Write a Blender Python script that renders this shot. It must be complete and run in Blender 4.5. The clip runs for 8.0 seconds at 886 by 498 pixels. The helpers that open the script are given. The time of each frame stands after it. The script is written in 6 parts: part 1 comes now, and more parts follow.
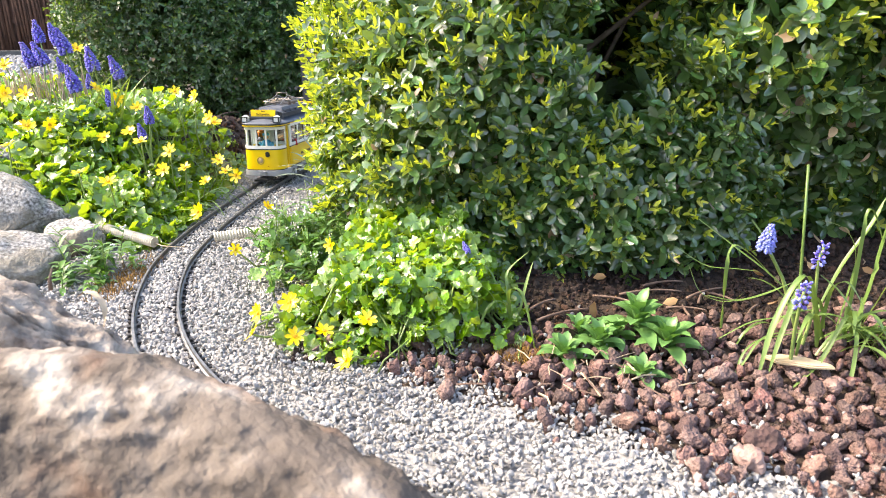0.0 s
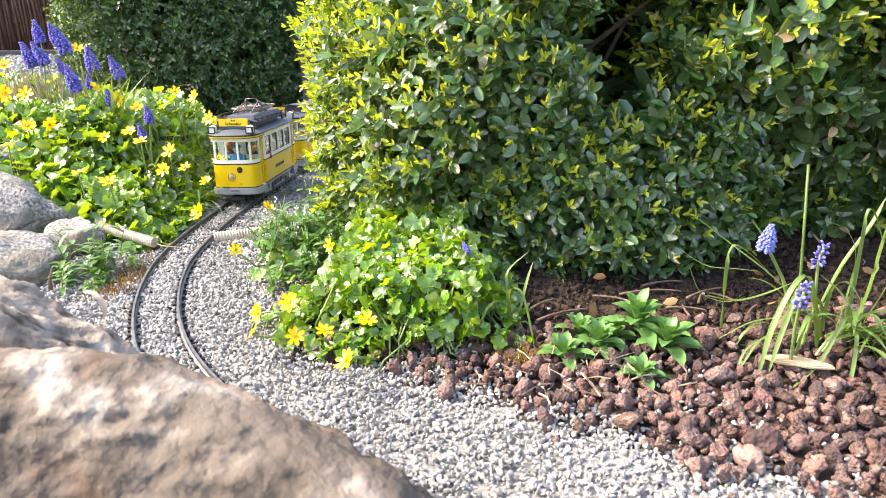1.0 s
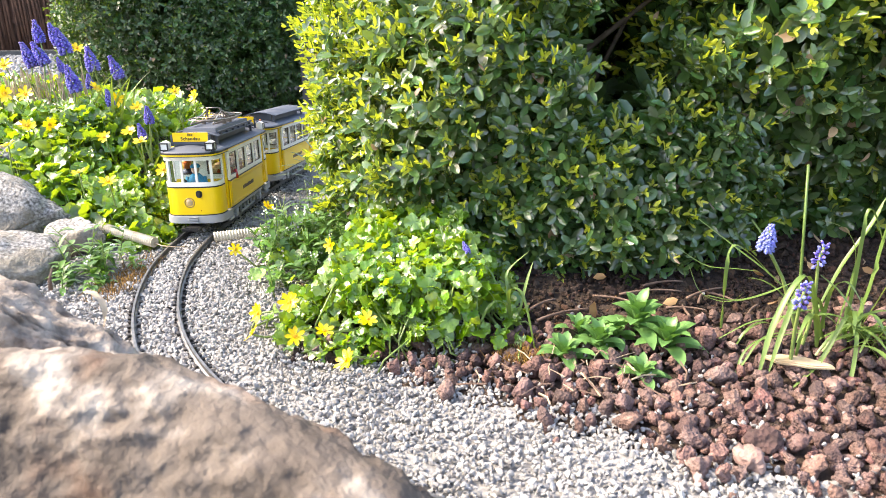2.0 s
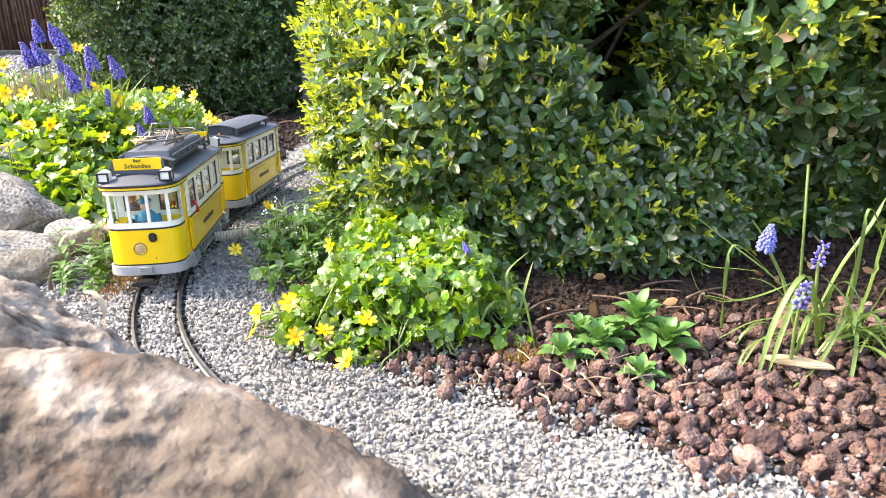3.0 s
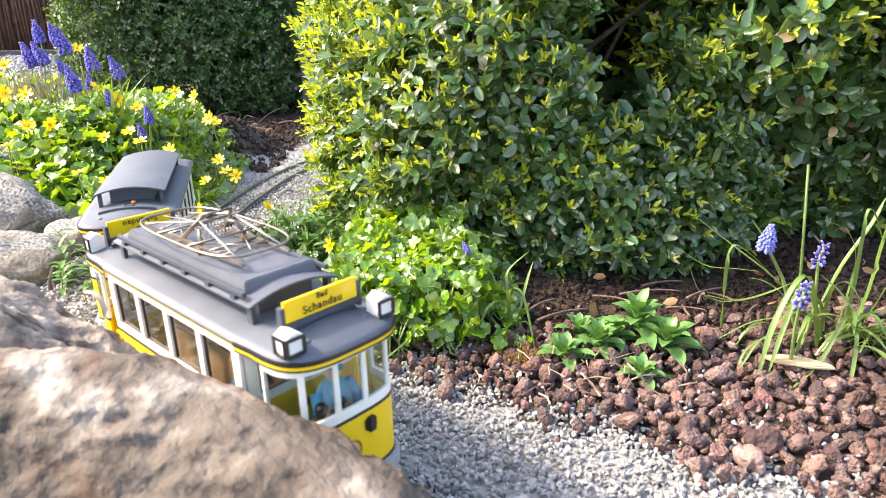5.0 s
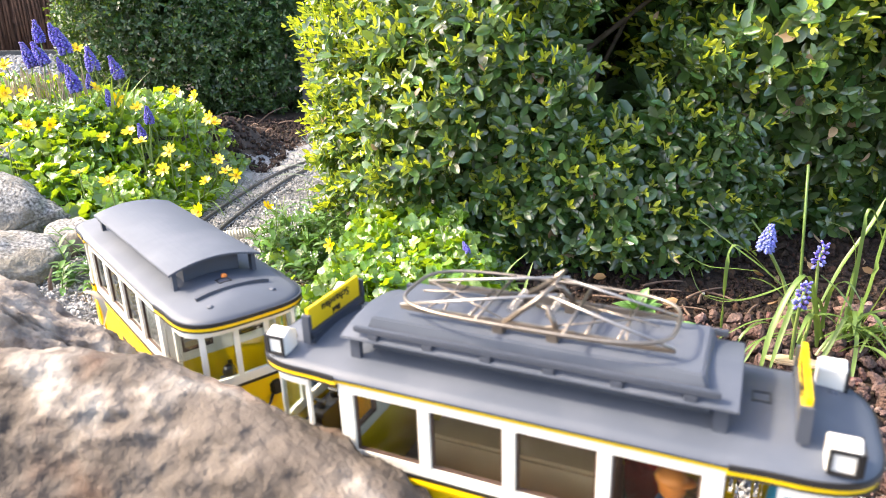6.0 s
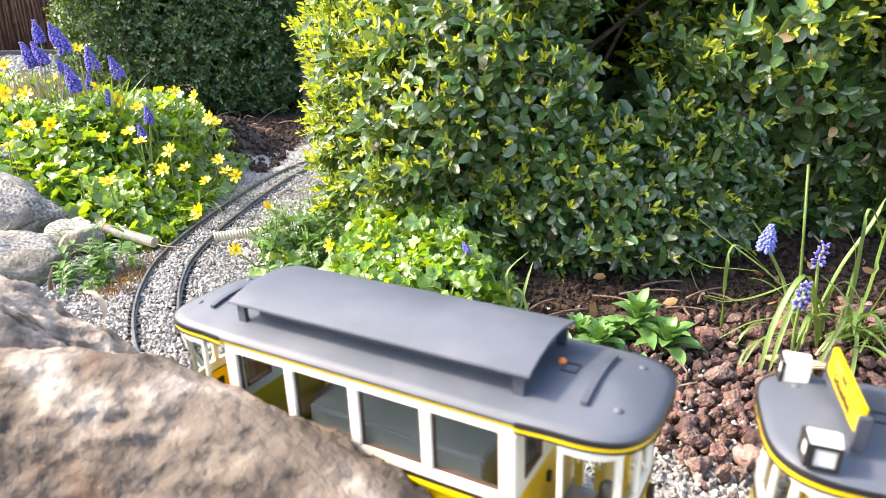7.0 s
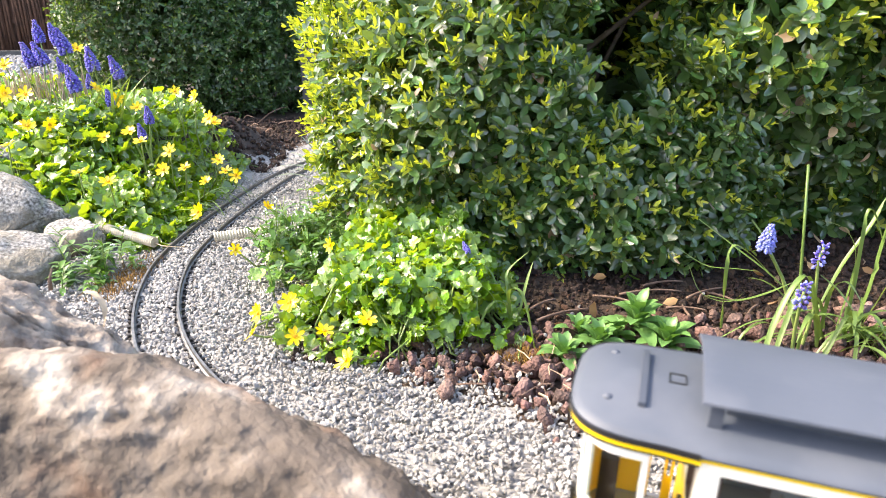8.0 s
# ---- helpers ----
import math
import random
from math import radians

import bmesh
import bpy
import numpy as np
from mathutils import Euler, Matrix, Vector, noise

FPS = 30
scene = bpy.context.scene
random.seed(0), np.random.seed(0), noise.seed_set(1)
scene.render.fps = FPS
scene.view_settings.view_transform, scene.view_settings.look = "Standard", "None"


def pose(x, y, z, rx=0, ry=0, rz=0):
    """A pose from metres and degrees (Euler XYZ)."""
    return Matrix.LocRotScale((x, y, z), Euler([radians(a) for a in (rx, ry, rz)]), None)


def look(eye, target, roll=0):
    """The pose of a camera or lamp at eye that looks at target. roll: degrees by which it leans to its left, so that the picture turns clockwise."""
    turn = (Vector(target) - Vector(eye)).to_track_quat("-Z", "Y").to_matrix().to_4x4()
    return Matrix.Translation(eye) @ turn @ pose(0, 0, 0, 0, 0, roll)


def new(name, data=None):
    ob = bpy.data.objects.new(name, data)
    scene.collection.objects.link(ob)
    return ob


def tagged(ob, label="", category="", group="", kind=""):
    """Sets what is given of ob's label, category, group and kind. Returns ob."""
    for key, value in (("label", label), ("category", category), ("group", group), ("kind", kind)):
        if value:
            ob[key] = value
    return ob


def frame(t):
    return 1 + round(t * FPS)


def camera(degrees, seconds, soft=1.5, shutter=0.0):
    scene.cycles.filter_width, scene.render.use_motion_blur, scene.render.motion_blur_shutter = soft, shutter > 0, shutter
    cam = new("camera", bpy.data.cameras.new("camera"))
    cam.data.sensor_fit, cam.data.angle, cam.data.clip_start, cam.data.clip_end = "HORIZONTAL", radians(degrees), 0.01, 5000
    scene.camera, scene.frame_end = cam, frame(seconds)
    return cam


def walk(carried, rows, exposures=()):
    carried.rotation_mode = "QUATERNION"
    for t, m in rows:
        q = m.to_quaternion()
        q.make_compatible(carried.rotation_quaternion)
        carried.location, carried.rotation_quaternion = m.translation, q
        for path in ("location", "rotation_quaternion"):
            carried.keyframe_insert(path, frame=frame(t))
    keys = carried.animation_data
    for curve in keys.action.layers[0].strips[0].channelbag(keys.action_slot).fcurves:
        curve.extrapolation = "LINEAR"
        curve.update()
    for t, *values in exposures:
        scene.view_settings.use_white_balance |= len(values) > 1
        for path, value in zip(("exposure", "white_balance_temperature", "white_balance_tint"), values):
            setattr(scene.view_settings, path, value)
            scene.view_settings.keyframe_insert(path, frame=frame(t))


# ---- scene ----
# ---- camera and its place ----
EYE = Vector((0, 0, 0.3213))
cam = camera(66.45, 8.0, soft=0.5, shutter=0.12)
HOLD = look(EYE, EYE + Vector((0, 0.93768, -0.34751)), -0.94)
cam.data.dof.use_dof, cam.data.dof.focus_distance, cam.data.dof.aperture_fstop = True, 0.92, 12.0
walk(cam, [(0, HOLD), (8, HOLD)], exposures=[(0, 2.24, 7100, 14), (8, 2.24, 7100, 14)])

# ---- daylight: hazy sun from the left, a little behind the bushes ----
SUN_EL, SUN_AZ = radians(43), radians(-83)
world = bpy.data.worlds.new("sky")
scene.world = world
world.use_nodes = True
_sky = world.node_tree.nodes.new("ShaderNodeTexSky")
_sky.sky_type, _sky.sun_disc = "NISHITA", False
_sky.dust_density = 3.0
_sky.sun_elevation, _sky.sun_rotation = SUN_EL, SUN_AZ
world.node_tree.links.new(_sky.outputs[0], world.node_tree.nodes["Background"].inputs[0])
world.node_tree.nodes["Background"].inputs[1].default_value = 0.15
sun_data = bpy.data.lights.new("sun", "SUN")
sun_data.energy, sun_data.angle, sun_data.color = 1.7, radians(5), (1.0, 0.91, 0.74)
sun = new("sun", sun_data)
SUN_DIR = Vector((math.sin(SUN_AZ) * math.cos(SUN_EL), math.cos(SUN_AZ) * math.cos(SUN_EL), math.sin(SUN_EL)))
sun.matrix_world = look(SUN_DIR * 30, (0, 0, 0))


# ---- materials ----
def material(name, colors, scale=8.0, rough=0.6, metal=0.0, bump=0.0, bump_scale=60.0, spread=0.0, island=0.0,
             shine=0.5, glow=None, leaf=0.0, leaf_color=None, pits=0.0, pit_scale=300.0, stain=None, stain_scale=3.0,
             stain_at=0.6, coat=0.0, rough_var=0.1, detail=6.0):
    """A procedural surface: a noise ramp of base colours, a second scale of stains, brightness spread from piece to piece,
    relief from noise and pits, and thin leaves that let light through."""
    m = bpy.data.materials.new(name)
    m.use_nodes = True
    nt = m.node_tree
    nodes, link = nt.nodes, nt.links.new
    b = nodes["Principled BSDF"]
    co = nodes.new("ShaderNodeTexCoord")
    tex = nodes.new("ShaderNodeTexNoise")
    tex.inputs["Scale"].default_value, tex.inputs["Detail"].default_value = scale, detail
    link(co.outputs["Object"], tex.inputs["Vector"])
    ramp = nodes.new("ShaderNodeValToRGB")
    n = len(colors)
    els = ramp.color_ramp.elements
    while len(els) < n:
        els.new(0.5)
    for i, c in enumerate(colors):
        els[i].position = 0.5 if n == 1 else 0.3 + 0.4 * i / (n - 1)
        els[i].color = (*c, 1)
    link(tex.outputs["Fac"], ramp.inputs["Fac"])
    out = ramp.outputs["Color"]
    if stain:
        t2 = nodes.new("ShaderNodeTexNoise")
        t2.inputs["Scale"].default_value, t2.inputs["Detail"].default_value = stain_scale, 8
        link(co.outputs["Object"], t2.inputs["Vector"])
        mr = nodes.new("ShaderNodeMapRange")
        mr.inputs["From Min"].default_value, mr.inputs["From Max"].default_value = stain_at - 0.08, stain_at + 0.08
        link(t2.outputs["Fac"], mr.inputs["Value"])
        mix = nodes.new("ShaderNodeMix")
        mix.data_type = "RGBA"
        link(mr.outputs["Result"], mix.inputs["Factor"])
        link(out, mix.inputs["A"])
        mix.inputs["B"].default_value = (*stain, 1)
        out = mix.outputs["Result"]
    if spread or island:
        hsv = nodes.new("ShaderNodeHueSaturation")
        src = nodes.new("ShaderNodeNewGeometry").outputs["Random Per Island"] if island else nodes.new("ShaderNodeObjectInfo").outputs["Random"]
        w = island or spread
        for k, (f, lo, hi) in {"Value": (1, 1 - w, 1 + w), "Saturation": (7.31, 1 - w * 0.5, 1 + w * 0.25), "Hue": (3.77, 0.5 - w * 0.03, 0.5 + w * 0.03)}.items():
            mu = nodes.new("ShaderNodeMath")
            mu.operation = "MULTIPLY"
            mu.inputs[1].default_value = f
            fr = nodes.new("ShaderNodeMath")
            fr.operation = "FRACT"
            link(src, mu.inputs[0])
            link(mu.outputs[0], fr.inputs[0])
            r = nodes.new("ShaderNodeMapRange")
            r.inputs["To Min"].default_value, r.inputs["To Max"].default_value = lo, hi
            link(fr.outputs[0], r.inputs["Value"])
            link(r.outputs["Result"], hsv.inputs[k])
        link(out, hsv.inputs["Color"])
        out = hsv.outputs["Color"]
    link(out, b.inputs["Base Color"])
    b.inputs["Metallic"].default_value = metal
    b.inputs["Specular IOR Level"].default_value = shine
    b.inputs["Coat Weight"].default_value = coat
    rr = nodes.new("ShaderNodeMapRange")
    rr.inputs["To Min"].default_value, rr.inputs["To Max"].default_value = max(0.02, rough - rough_var), min(1, rough + rough_var)
    link(tex.outputs["Fac"], rr.inputs["Value"])
    link(rr.outputs["Result"], b.inputs["Roughness"])
    height = None
    if bump:
        t3 = nodes.new("ShaderNodeTexNoise")
        t3.inputs["Scale"].default_value, t3.inputs["Detail"].default_value = bump_scale, 8
        link(co.outputs["Object"], t3.inputs["Vector"])
        bp = nodes.new("ShaderNodeBump")
        bp.inputs["Strength"].default_value, bp.inputs["Distance"].default_value = min(1, bump), 0.5 / bump_scale
        link(t3.outputs["Fac"], bp.inputs["Height"])
        height = bp.outputs["Normal"]
    if pits:
        vo = nodes.new("ShaderNodeTexVoronoi")
        vo.inputs["Scale"].default_value = pit_scale
        link(co.outputs["Object"], vo.inputs["Vector"])
        bp2 = nodes.new("ShaderNodeBump")
        bp2.inputs["Strength"].default_value, bp2.inputs["Distance"].default_value = pits, 0.6 / pit_scale
        link(vo.outputs["Distance"], bp2.inputs["Height"])
        if height:
            link(height, bp2.inputs["Normal"])
        height = bp2.outputs["Normal"]
    if height:
        link(height, b.inputs["Normal"])
    if glow:
        b.inputs["Emission Color"].default_value = (*glow[:3], 1)
        b.inputs["Emission Strength"].default_value = glow[3]
    if leaf:
        tr = nodes.new("ShaderNodeBsdfTranslucent")
        if leaf_color:
            tr.inputs["Color"].default_value = (*leaf_color, 1)
        else:
            link(out, tr.inputs["Color"])
        mx = nodes.new("ShaderNodeMixShader")
        mx.inputs[0].default_value = leaf
        link(b.outputs[0], mx.inputs[1])
        link(tr.outputs[0], mx.inputs[2])
        link(mx.outputs[0], nodes["Material Output"].inputs["Surface"])
    return m


def glass_material(name, tint=(0.9, 0.95, 0.95)):
    m = bpy.data.materials.new(name)
    m.use_nodes = True
    nodes, link = m.node_tree.nodes, m.node_tree.links.new
    gl = nodes.new("ShaderNodeBsdfGlossy")
    gl.inputs["Roughness"].default_value = 0.03
    tr = nodes.new("ShaderNodeBsdfTransparent")
    tr.inputs["Color"].default_value = (*tint, 1)
    lw = nodes.new("ShaderNodeLayerWeight")
    lw.inputs["Blend"].default_value = 0.5
    pw = nodes.new("ShaderNodeMath")
    pw.operation = "POWER"
    pw.inputs[1].default_value = 4.0
    link(lw.outputs["Facing"], pw.inputs[0])
    fr = nodes.new("ShaderNodeMath")
    fr.operation = "MULTIPLY_ADD"
    fr.inputs[1].default_value, fr.inputs[2].default_value = 0.9, 0.05
    link(pw.outputs[0], fr.inputs[0])
    mx = nodes.new("ShaderNodeMixShader")
    link(fr.outputs[0], mx.inputs[0])
    link(tr.outputs[0], mx.inputs[1])
    link(gl.outputs[0], mx.inputs[2])
    link(mx.outputs[0], nodes["Material Output"].inputs["Surface"])
    return m


YELLOW = material("yellow_plastic", [(0.87, 0.56, 0.006), (0.89, 0.60, 0.010)], 30, 0.32, bump=0.03, bump_scale=400, rough_var=0.06)
CREAM = material("cream_plastic", [(0.84, 0.81, 0.72), (0.87, 0.85, 0.77)], 30, 0.4, bump=0.03, bump_scale=400)
ROOF_GREY = material("roof_grey_plastic", [(0.062, 0.075, 0.10), (0.078, 0.092, 0.12)], 14, 0.58, bump=0.05, bump_scale=500, stain=(0.095, 0.108, 0.135), stain_scale=16, stain_at=0.58)
RACK_GREY = material("rack_grey_plastic", [(0.045, 0.055, 0.075), (0.06, 0.07, 0.092)], 20, 0.5, bump=0.05, bump_scale=500)
FRAME_GREY = material("frame_grey_plastic", [(0.30, 0.31, 0.32), (0.36, 0.37, 0.38)], 20, 0.5, bump=0.04, bump_scale=400)
BLACK = material("black_plastic", [(0.012, 0.012, 0.013), (0.02, 0.02, 0.021)], 30, 0.4, bump=0.03, bump_scale=300)
WIRE = material("bronze_wire", [(0.20, 0.17, 0.14), (0.30, 0.26, 0.22)], 40, 0.35, metal=0.8, bump=0.05, bump_scale=300)
STEEL = material("pale_steel", [(0.34, 0.32, 0.30), (0.44, 0.42, 0.40)], 40, 0.35, metal=0.7)
LAMP_WHITE = material("lamp_white", [(0.82, 0.81, 0.76), (0.86, 0.85, 0.80)], 30, 0.35)
BRASS = material("brass_ring", [(0.35, 0.22, 0.08), (0.45, 0.30, 0.12)], 60, 0.35, metal=0.8)
LENS = material("headlamp_lens", [(0.42, 0.28, 0.12), (0.55, 0.40, 0.20)], 90, 0.12, coat=0.6)
RED = material("red_lens", [(0.35, 0.015, 0.01), (0.45, 0.02, 0.015)], 60, 0.2)
BROWN_TRIM = material("brown_window_trim", [(0.06, 0.035, 0.025), (0.09, 0.05, 0.035)], 40, 0.5)
SEAT_BROWN = material("brown_seat", [(0.34, 0.20, 0.10), (0.44, 0.28, 0.15)], 30, 0.5)
BLUE_CLOTH = material("blue_paint", [(0.02, 0.28, 0.46), (0.03, 0.33, 0.54)], 60, 0.55)
SKIN = material("painted_skin", [(0.66, 0.40, 0.30), (0.70, 0.44, 0.33)], 60, 0.5)
NAVY = material("navy_paint", [(0.02, 0.03, 0.09), (0.03, 0.04, 0.11)], 60, 0.55)
ORANGE = material("orange_paint", [(0.75, 0.20, 0.03), (0.80, 0.24, 0.04)], 60, 0.5)
PANE = glass_material("window_pane")
RAIL = material("weathered_rail", [(0.13, 0.127, 0.123), (0.24, 0.235, 0.23)], 120, 0.38, metal=0.75, bump=0.1, bump_scale=500)
SLEEPER = material("dark_sleeper_plastic", [(0.018, 0.017, 0.016), (0.04, 0.037, 0.034)], 120, 0.6, bump=0.1, bump_scale=500, spread=0.2)
GROUND = material("garden_soil", [(0.016, 0.010, 0.007), (0.04, 0.025, 0.017), (0.075, 0.05, 0.035)], 30, 0.9, bump=0.8, bump_scale=120, stain=(0.09, 0.07, 0.055), stain_scale=5, stain_at=0.66)
GRIT = material("grit_bed", [(0.19, 0.187, 0.183), (0.31, 0.305, 0.297)], 160, 0.9, bump=0.9, bump_scale=220)
GRAVEL = material("granite_gravel", [(0.19, 0.19, 0.193), (0.31, 0.307, 0.30), (0.44, 0.43, 0.415)], 130, 0.75, bump=0.25, bump_scale=700, island=0.28)
LAVA = material("red_lava_rock", [(0.07, 0.044, 0.040), (0.14, 0.078, 0.067), (0.24, 0.152, 0.130)], 70, 0.9, bump=0.8, bump_scale=260, spread=0.45, pits=1.0, pit_scale=330)
LAVA_FAR = material("red_lava_rubble", [(0.07, 0.044, 0.040), (0.14, 0.078, 0.067), (0.24, 0.152, 0.130)], 70, 0.9, bump=0.8, bump_scale=260, island=0.45, pits=1.0, pit_scale=330)
BOX_LEAF = material("box_leaf", [(0.036, 0.088, 0.032), (0.085, 0.17, 0.055)], 60, 0.17, shine=0.85, island=0.55, leaf=0.24, leaf_color=(0.32, 0.48, 0.05), bump=0.15, bump_scale=260, coat=0.25, rough_var=0.06)
BOX_NEW = material("young_box_leaf", [(0.32, 0.39, 0.035), (0.48, 0.52, 0.055)], 60, 0.33, island=0.3, leaf=0.42, leaf_color=(0.55, 0.64, 0.03))
BOX_DRY = material("bleached_box_leaf", [(0.30, 0.18, 0.09), (0.45, 0.36, 0.24)], 60, 0.5, island=0.3, leaf=0.2)
HEDGE_LEAF = material("hedge_leaf", [(0.034, 0.085, 0.028), (0.075, 0.15, 0.042)], 60, 0.3, shine=0.6, island=0.5, leaf=0.2, leaf_color=(0.10, 0.22, 0.02))
HEDGE_NEW = material("young_hedge_leaf", [(0.17, 0.26, 0.04), (0.25, 0.35, 0.05)], 60, 0.4, island=0.3, leaf=0.35, leaf_color=(0.2, 0.3, 0.02))
BARK = material("grey_brown_bark", [(0.06, 0.045, 0.03), (0.14, 0.11, 0.08)], 60, 0.85, bump=0.6, bump_scale=160)
BOULDER = material("tan_foreground_rock", [(0.024, 0.018, 0.015), (0.075, 0.059, 0.047), (0.122, 0.100, 0.083), (0.32, 0.29, 0.255)], 21, 0.85, bump=1.0, bump_scale=50, stain=(0.10, 0.054, 0.034), stain_scale=15, stain_at=0.60, detail=14)
RUBBLE = material("pale_rubbly_rock", [(0.10, 0.078, 0.063), (0.26, 0.22, 0.185), (0.44, 0.39, 0.33)], 75, 0.9, bump=1.0, bump_scale=130, detail=8)
GRANITE = material("grey_granite", [(0.05, 0.049, 0.047), (0.24, 0.235, 0.225), (0.46, 0.45, 0.43)], 240, 0.85, bump=1.0, bump_scale=200, stain=(0.20, 0.175, 0.13), stain_scale=11, stain_at=0.57, detail=3)


# ---- mesh tools ----
class Geo:
    """Vertices and faces of one part, with a material slot for each face."""

    def __init__(self):
        self.v, self.f, self.m = [], [], []

    def add(self, v, f, slot=0):
        k = len(self.v)
        self.v += [tuple(p) for p in v]
        self.f += [tuple(i + k for i in q) for q in f]
        self.m += [slot] * len(f)
        return self

    def box(self, x0, x1, y0, y1, z0, z1, slot=0):
        v = [(x, y, z) for x in (x0, x1) for y in (y0, y1) for z in (z0, z1)]
        return self.add(v, [(0, 1, 3, 2), (4, 6, 7, 5), (0, 4, 5, 1), (2, 3, 7, 6), (0, 2, 6, 4), (1, 5, 7, 3)], slot)

    def prism(self, pts, z0, z1, slot=0):
        n = len(pts)
        v = [(x, y, z0) for x, y in pts] + [(x, y, z1) for x, y in pts]
        f = [tuple(range(n - 1, -1, -1)), tuple(range(n, 2 * n))] + [(i, (i + 1) % n, n + (i + 1) % n, n + i) for i in range(n)]
        return self.add(v, f, slot)

    def wall(self, pts, thick, z0, z1, slot=0):
        """A wall that follows the open line pts, with its thickness to the left of the line."""
        p = np.array(pts, float)
        t = np.gradient(p, axis=0)
        t /= np.linalg.norm(t, axis=1)[:, None]
        q = p + np.c_[-t[:, 1], t[:, 0]] * thick
        n = len(p)
        v = [(*a, z) for z in (z0, z1) for a in p] + [(*a, z) for z in (z0, z1) for a in q]
        f = []
        for i in range(n - 1):
            f += [(i, i + 1, n + i + 1, n + i), (2 * n + i + 1, 2 * n + i, 3 * n + i, 3 * n + i + 1),
                  (n + i, n + i + 1, 3 * n + i + 1, 3 * n + i), (i + 1, i, 2 * n + i, 2 * n + i + 1)]
        f += [(0, n, 3 * n, 2 * n), (n - 1, 3 * n - 1, 4 * n - 1, 2 * n - 1)]
        return self.add(v, f, slot)

    def tube(self, pts, r, sides=6, slot=0, r_end=None, closed=False):
        p = [Vector(a) for a in pts]
        n = len(p)
        r_end = r if r_end is None else r_end
        v, f = [], []
        side = None
        for i, a in enumerate(p):
            t = (p[(i + 1) % n] - p[i - 1]) if closed else (p[min(i + 1, n - 1)] - p[max(i - 1, 0)])
            t.normalize()
            if side is None:
                side = t.orthogonal().normalized()
            side = (side - t * side.dot(t)).normalized()
            up = t.cross(side)
            rad = r + (r_end - r) * i / max(1, n - 1)
            for k in range(sides):
                g = 2 * math.pi * k / sides
                v.append(a + (side * math.cos(g) + up * math.sin(g)) * rad)
        for i in range(n if closed else n - 1):
            j = (i + 1) % n
            for k in range(sides):
                l = (k + 1) % sides
                f.append((i * sides + k, i * sides + l, j * sides + l, j * sides + k))
        if not closed:
            f += [tuple(range(sides - 1, -1, -1)), tuple(range((n - 1) * sides, n * sides))]
        return self.add(v, f, slot)

    def ball(self, c, r, squash=(1, 1, 1), slot=0, n=8, m=6):
        v = [(c[0], c[1], c[2] + r * squash[2])]
        for i in range(1, m):
            a = math.pi * i / m
            v += [(c[0] + r * squash[0] * math.sin(a) * math.cos(2 * math.pi * k / n), c[1] + r * squash[1] * math.sin(a) * math.sin(2 * math.pi * k / n), c[2] + r * squash[2] * math.cos(a)) for k in range(n)]
        v.append((c[0], c[1], c[2] - r * squash[2]))
        f = [(0, 1 + k, 1 + (k + 1) % n) for k in range(n)]
        for i in range(m - 2):
            f += [(1 + i * n + k, 1 + (i + 1) * n + k, 1 + (i + 1) * n + (k + 1) % n, 1 + i * n + (k + 1) % n) for k in range(n)]
        e = len(v) - 1
        f += [(e, e - n + (k + 1) % n, e - n + k) for k in range(n)]
        return self.add(v, f, slot)


def mesh_of(name, geo, mats, smooth=False, bevel=0.0):
    me = bpy.data.meshes.new(name)
    me.from_pydata(geo.v, [], geo.f)
    for mt in (mats if isinstance(mats, (list, tuple)) else [mats]):
        me.materials.append(mt)
    me.polygons.foreach_set("material_index", geo.m)
    bm = bmesh.new()
    bm.from_mesh(me)
    bmesh.ops.recalc_face_normals(bm, faces=bm.faces)
    if bevel:
        ed = [e for e in bm.edges if len(e.link_faces) == 2 and e.calc_face_angle(0) > 0.6]
        bmesh.ops.bevel(bm, geom=ed, offset=bevel, segments=2, affect="EDGES", clamp_overlap=True)
    bm.to_mesh(me)
    bm.free()
    me.polygons.foreach_set("use_smooth", [smooth] * len(me.polygons))
    return me


def part(name, geo, mats, parent=None, label="", smooth=False, bevel=0.0):
    ob = new(name, mesh_of(name, geo, mats, smooth, bevel))
    ob.parent = parent
    return tagged(ob, label)


def big_mesh(name, V, F, mats, slots=None, smooth=True):
    """A large mesh from arrays: V (n, 3), F (m, 3) of triangles."""
    me = bpy.data.meshes.new(name)
    V, F = np.ascontiguousarray(V, np.float32), np.ascontiguousarray(F, np.int32)
    me.vertices.add(len(V))
    me.vertices.foreach_set("co", V.ravel())
    me.loops.add(F.size)
    me.loops.foreach_set("vertex_index", F.ravel())
    me.polygons.add(len(F))
    me.polygons.foreach_set("loop_start", np.arange(0, F.size, 3, dtype=np.int32))
    for mt in (mats if isinstance(mats, (list, tuple)) else [mats]):
        me.materials.append(mt)
    if slots is not None:
        me.polygons.foreach_set("material_index", np.ascontiguousarray(slots, np.int32))
    me.polygons.foreach_set("use_smooth", np.full(len(F), smooth))
    me.update(calc_edges=True)
    return me


RNG = np.random.default_rng(7)


def turns(n, rng):
    """n random rotation matrices."""
    q = rng.normal(size=(n, 4))
    q /= np.linalg.norm(q, axis=1)[:, None]
    w, x, y, z = q.T
    return np.stack([np.stack([1 - 2 * (y * y + z * z), 2 * (x * y - z * w), 2 * (x * z + y * w)], -1),
                     np.stack([2 * (x * y + z * w), 1 - 2 * (x * x + z * z), 2 * (y * z - x * w)], -1),
                     np.stack([2 * (x * z - y * w), 2 * (y * z + x * w), 1 - 2 * (x * x + y * y)], -1)], 1)


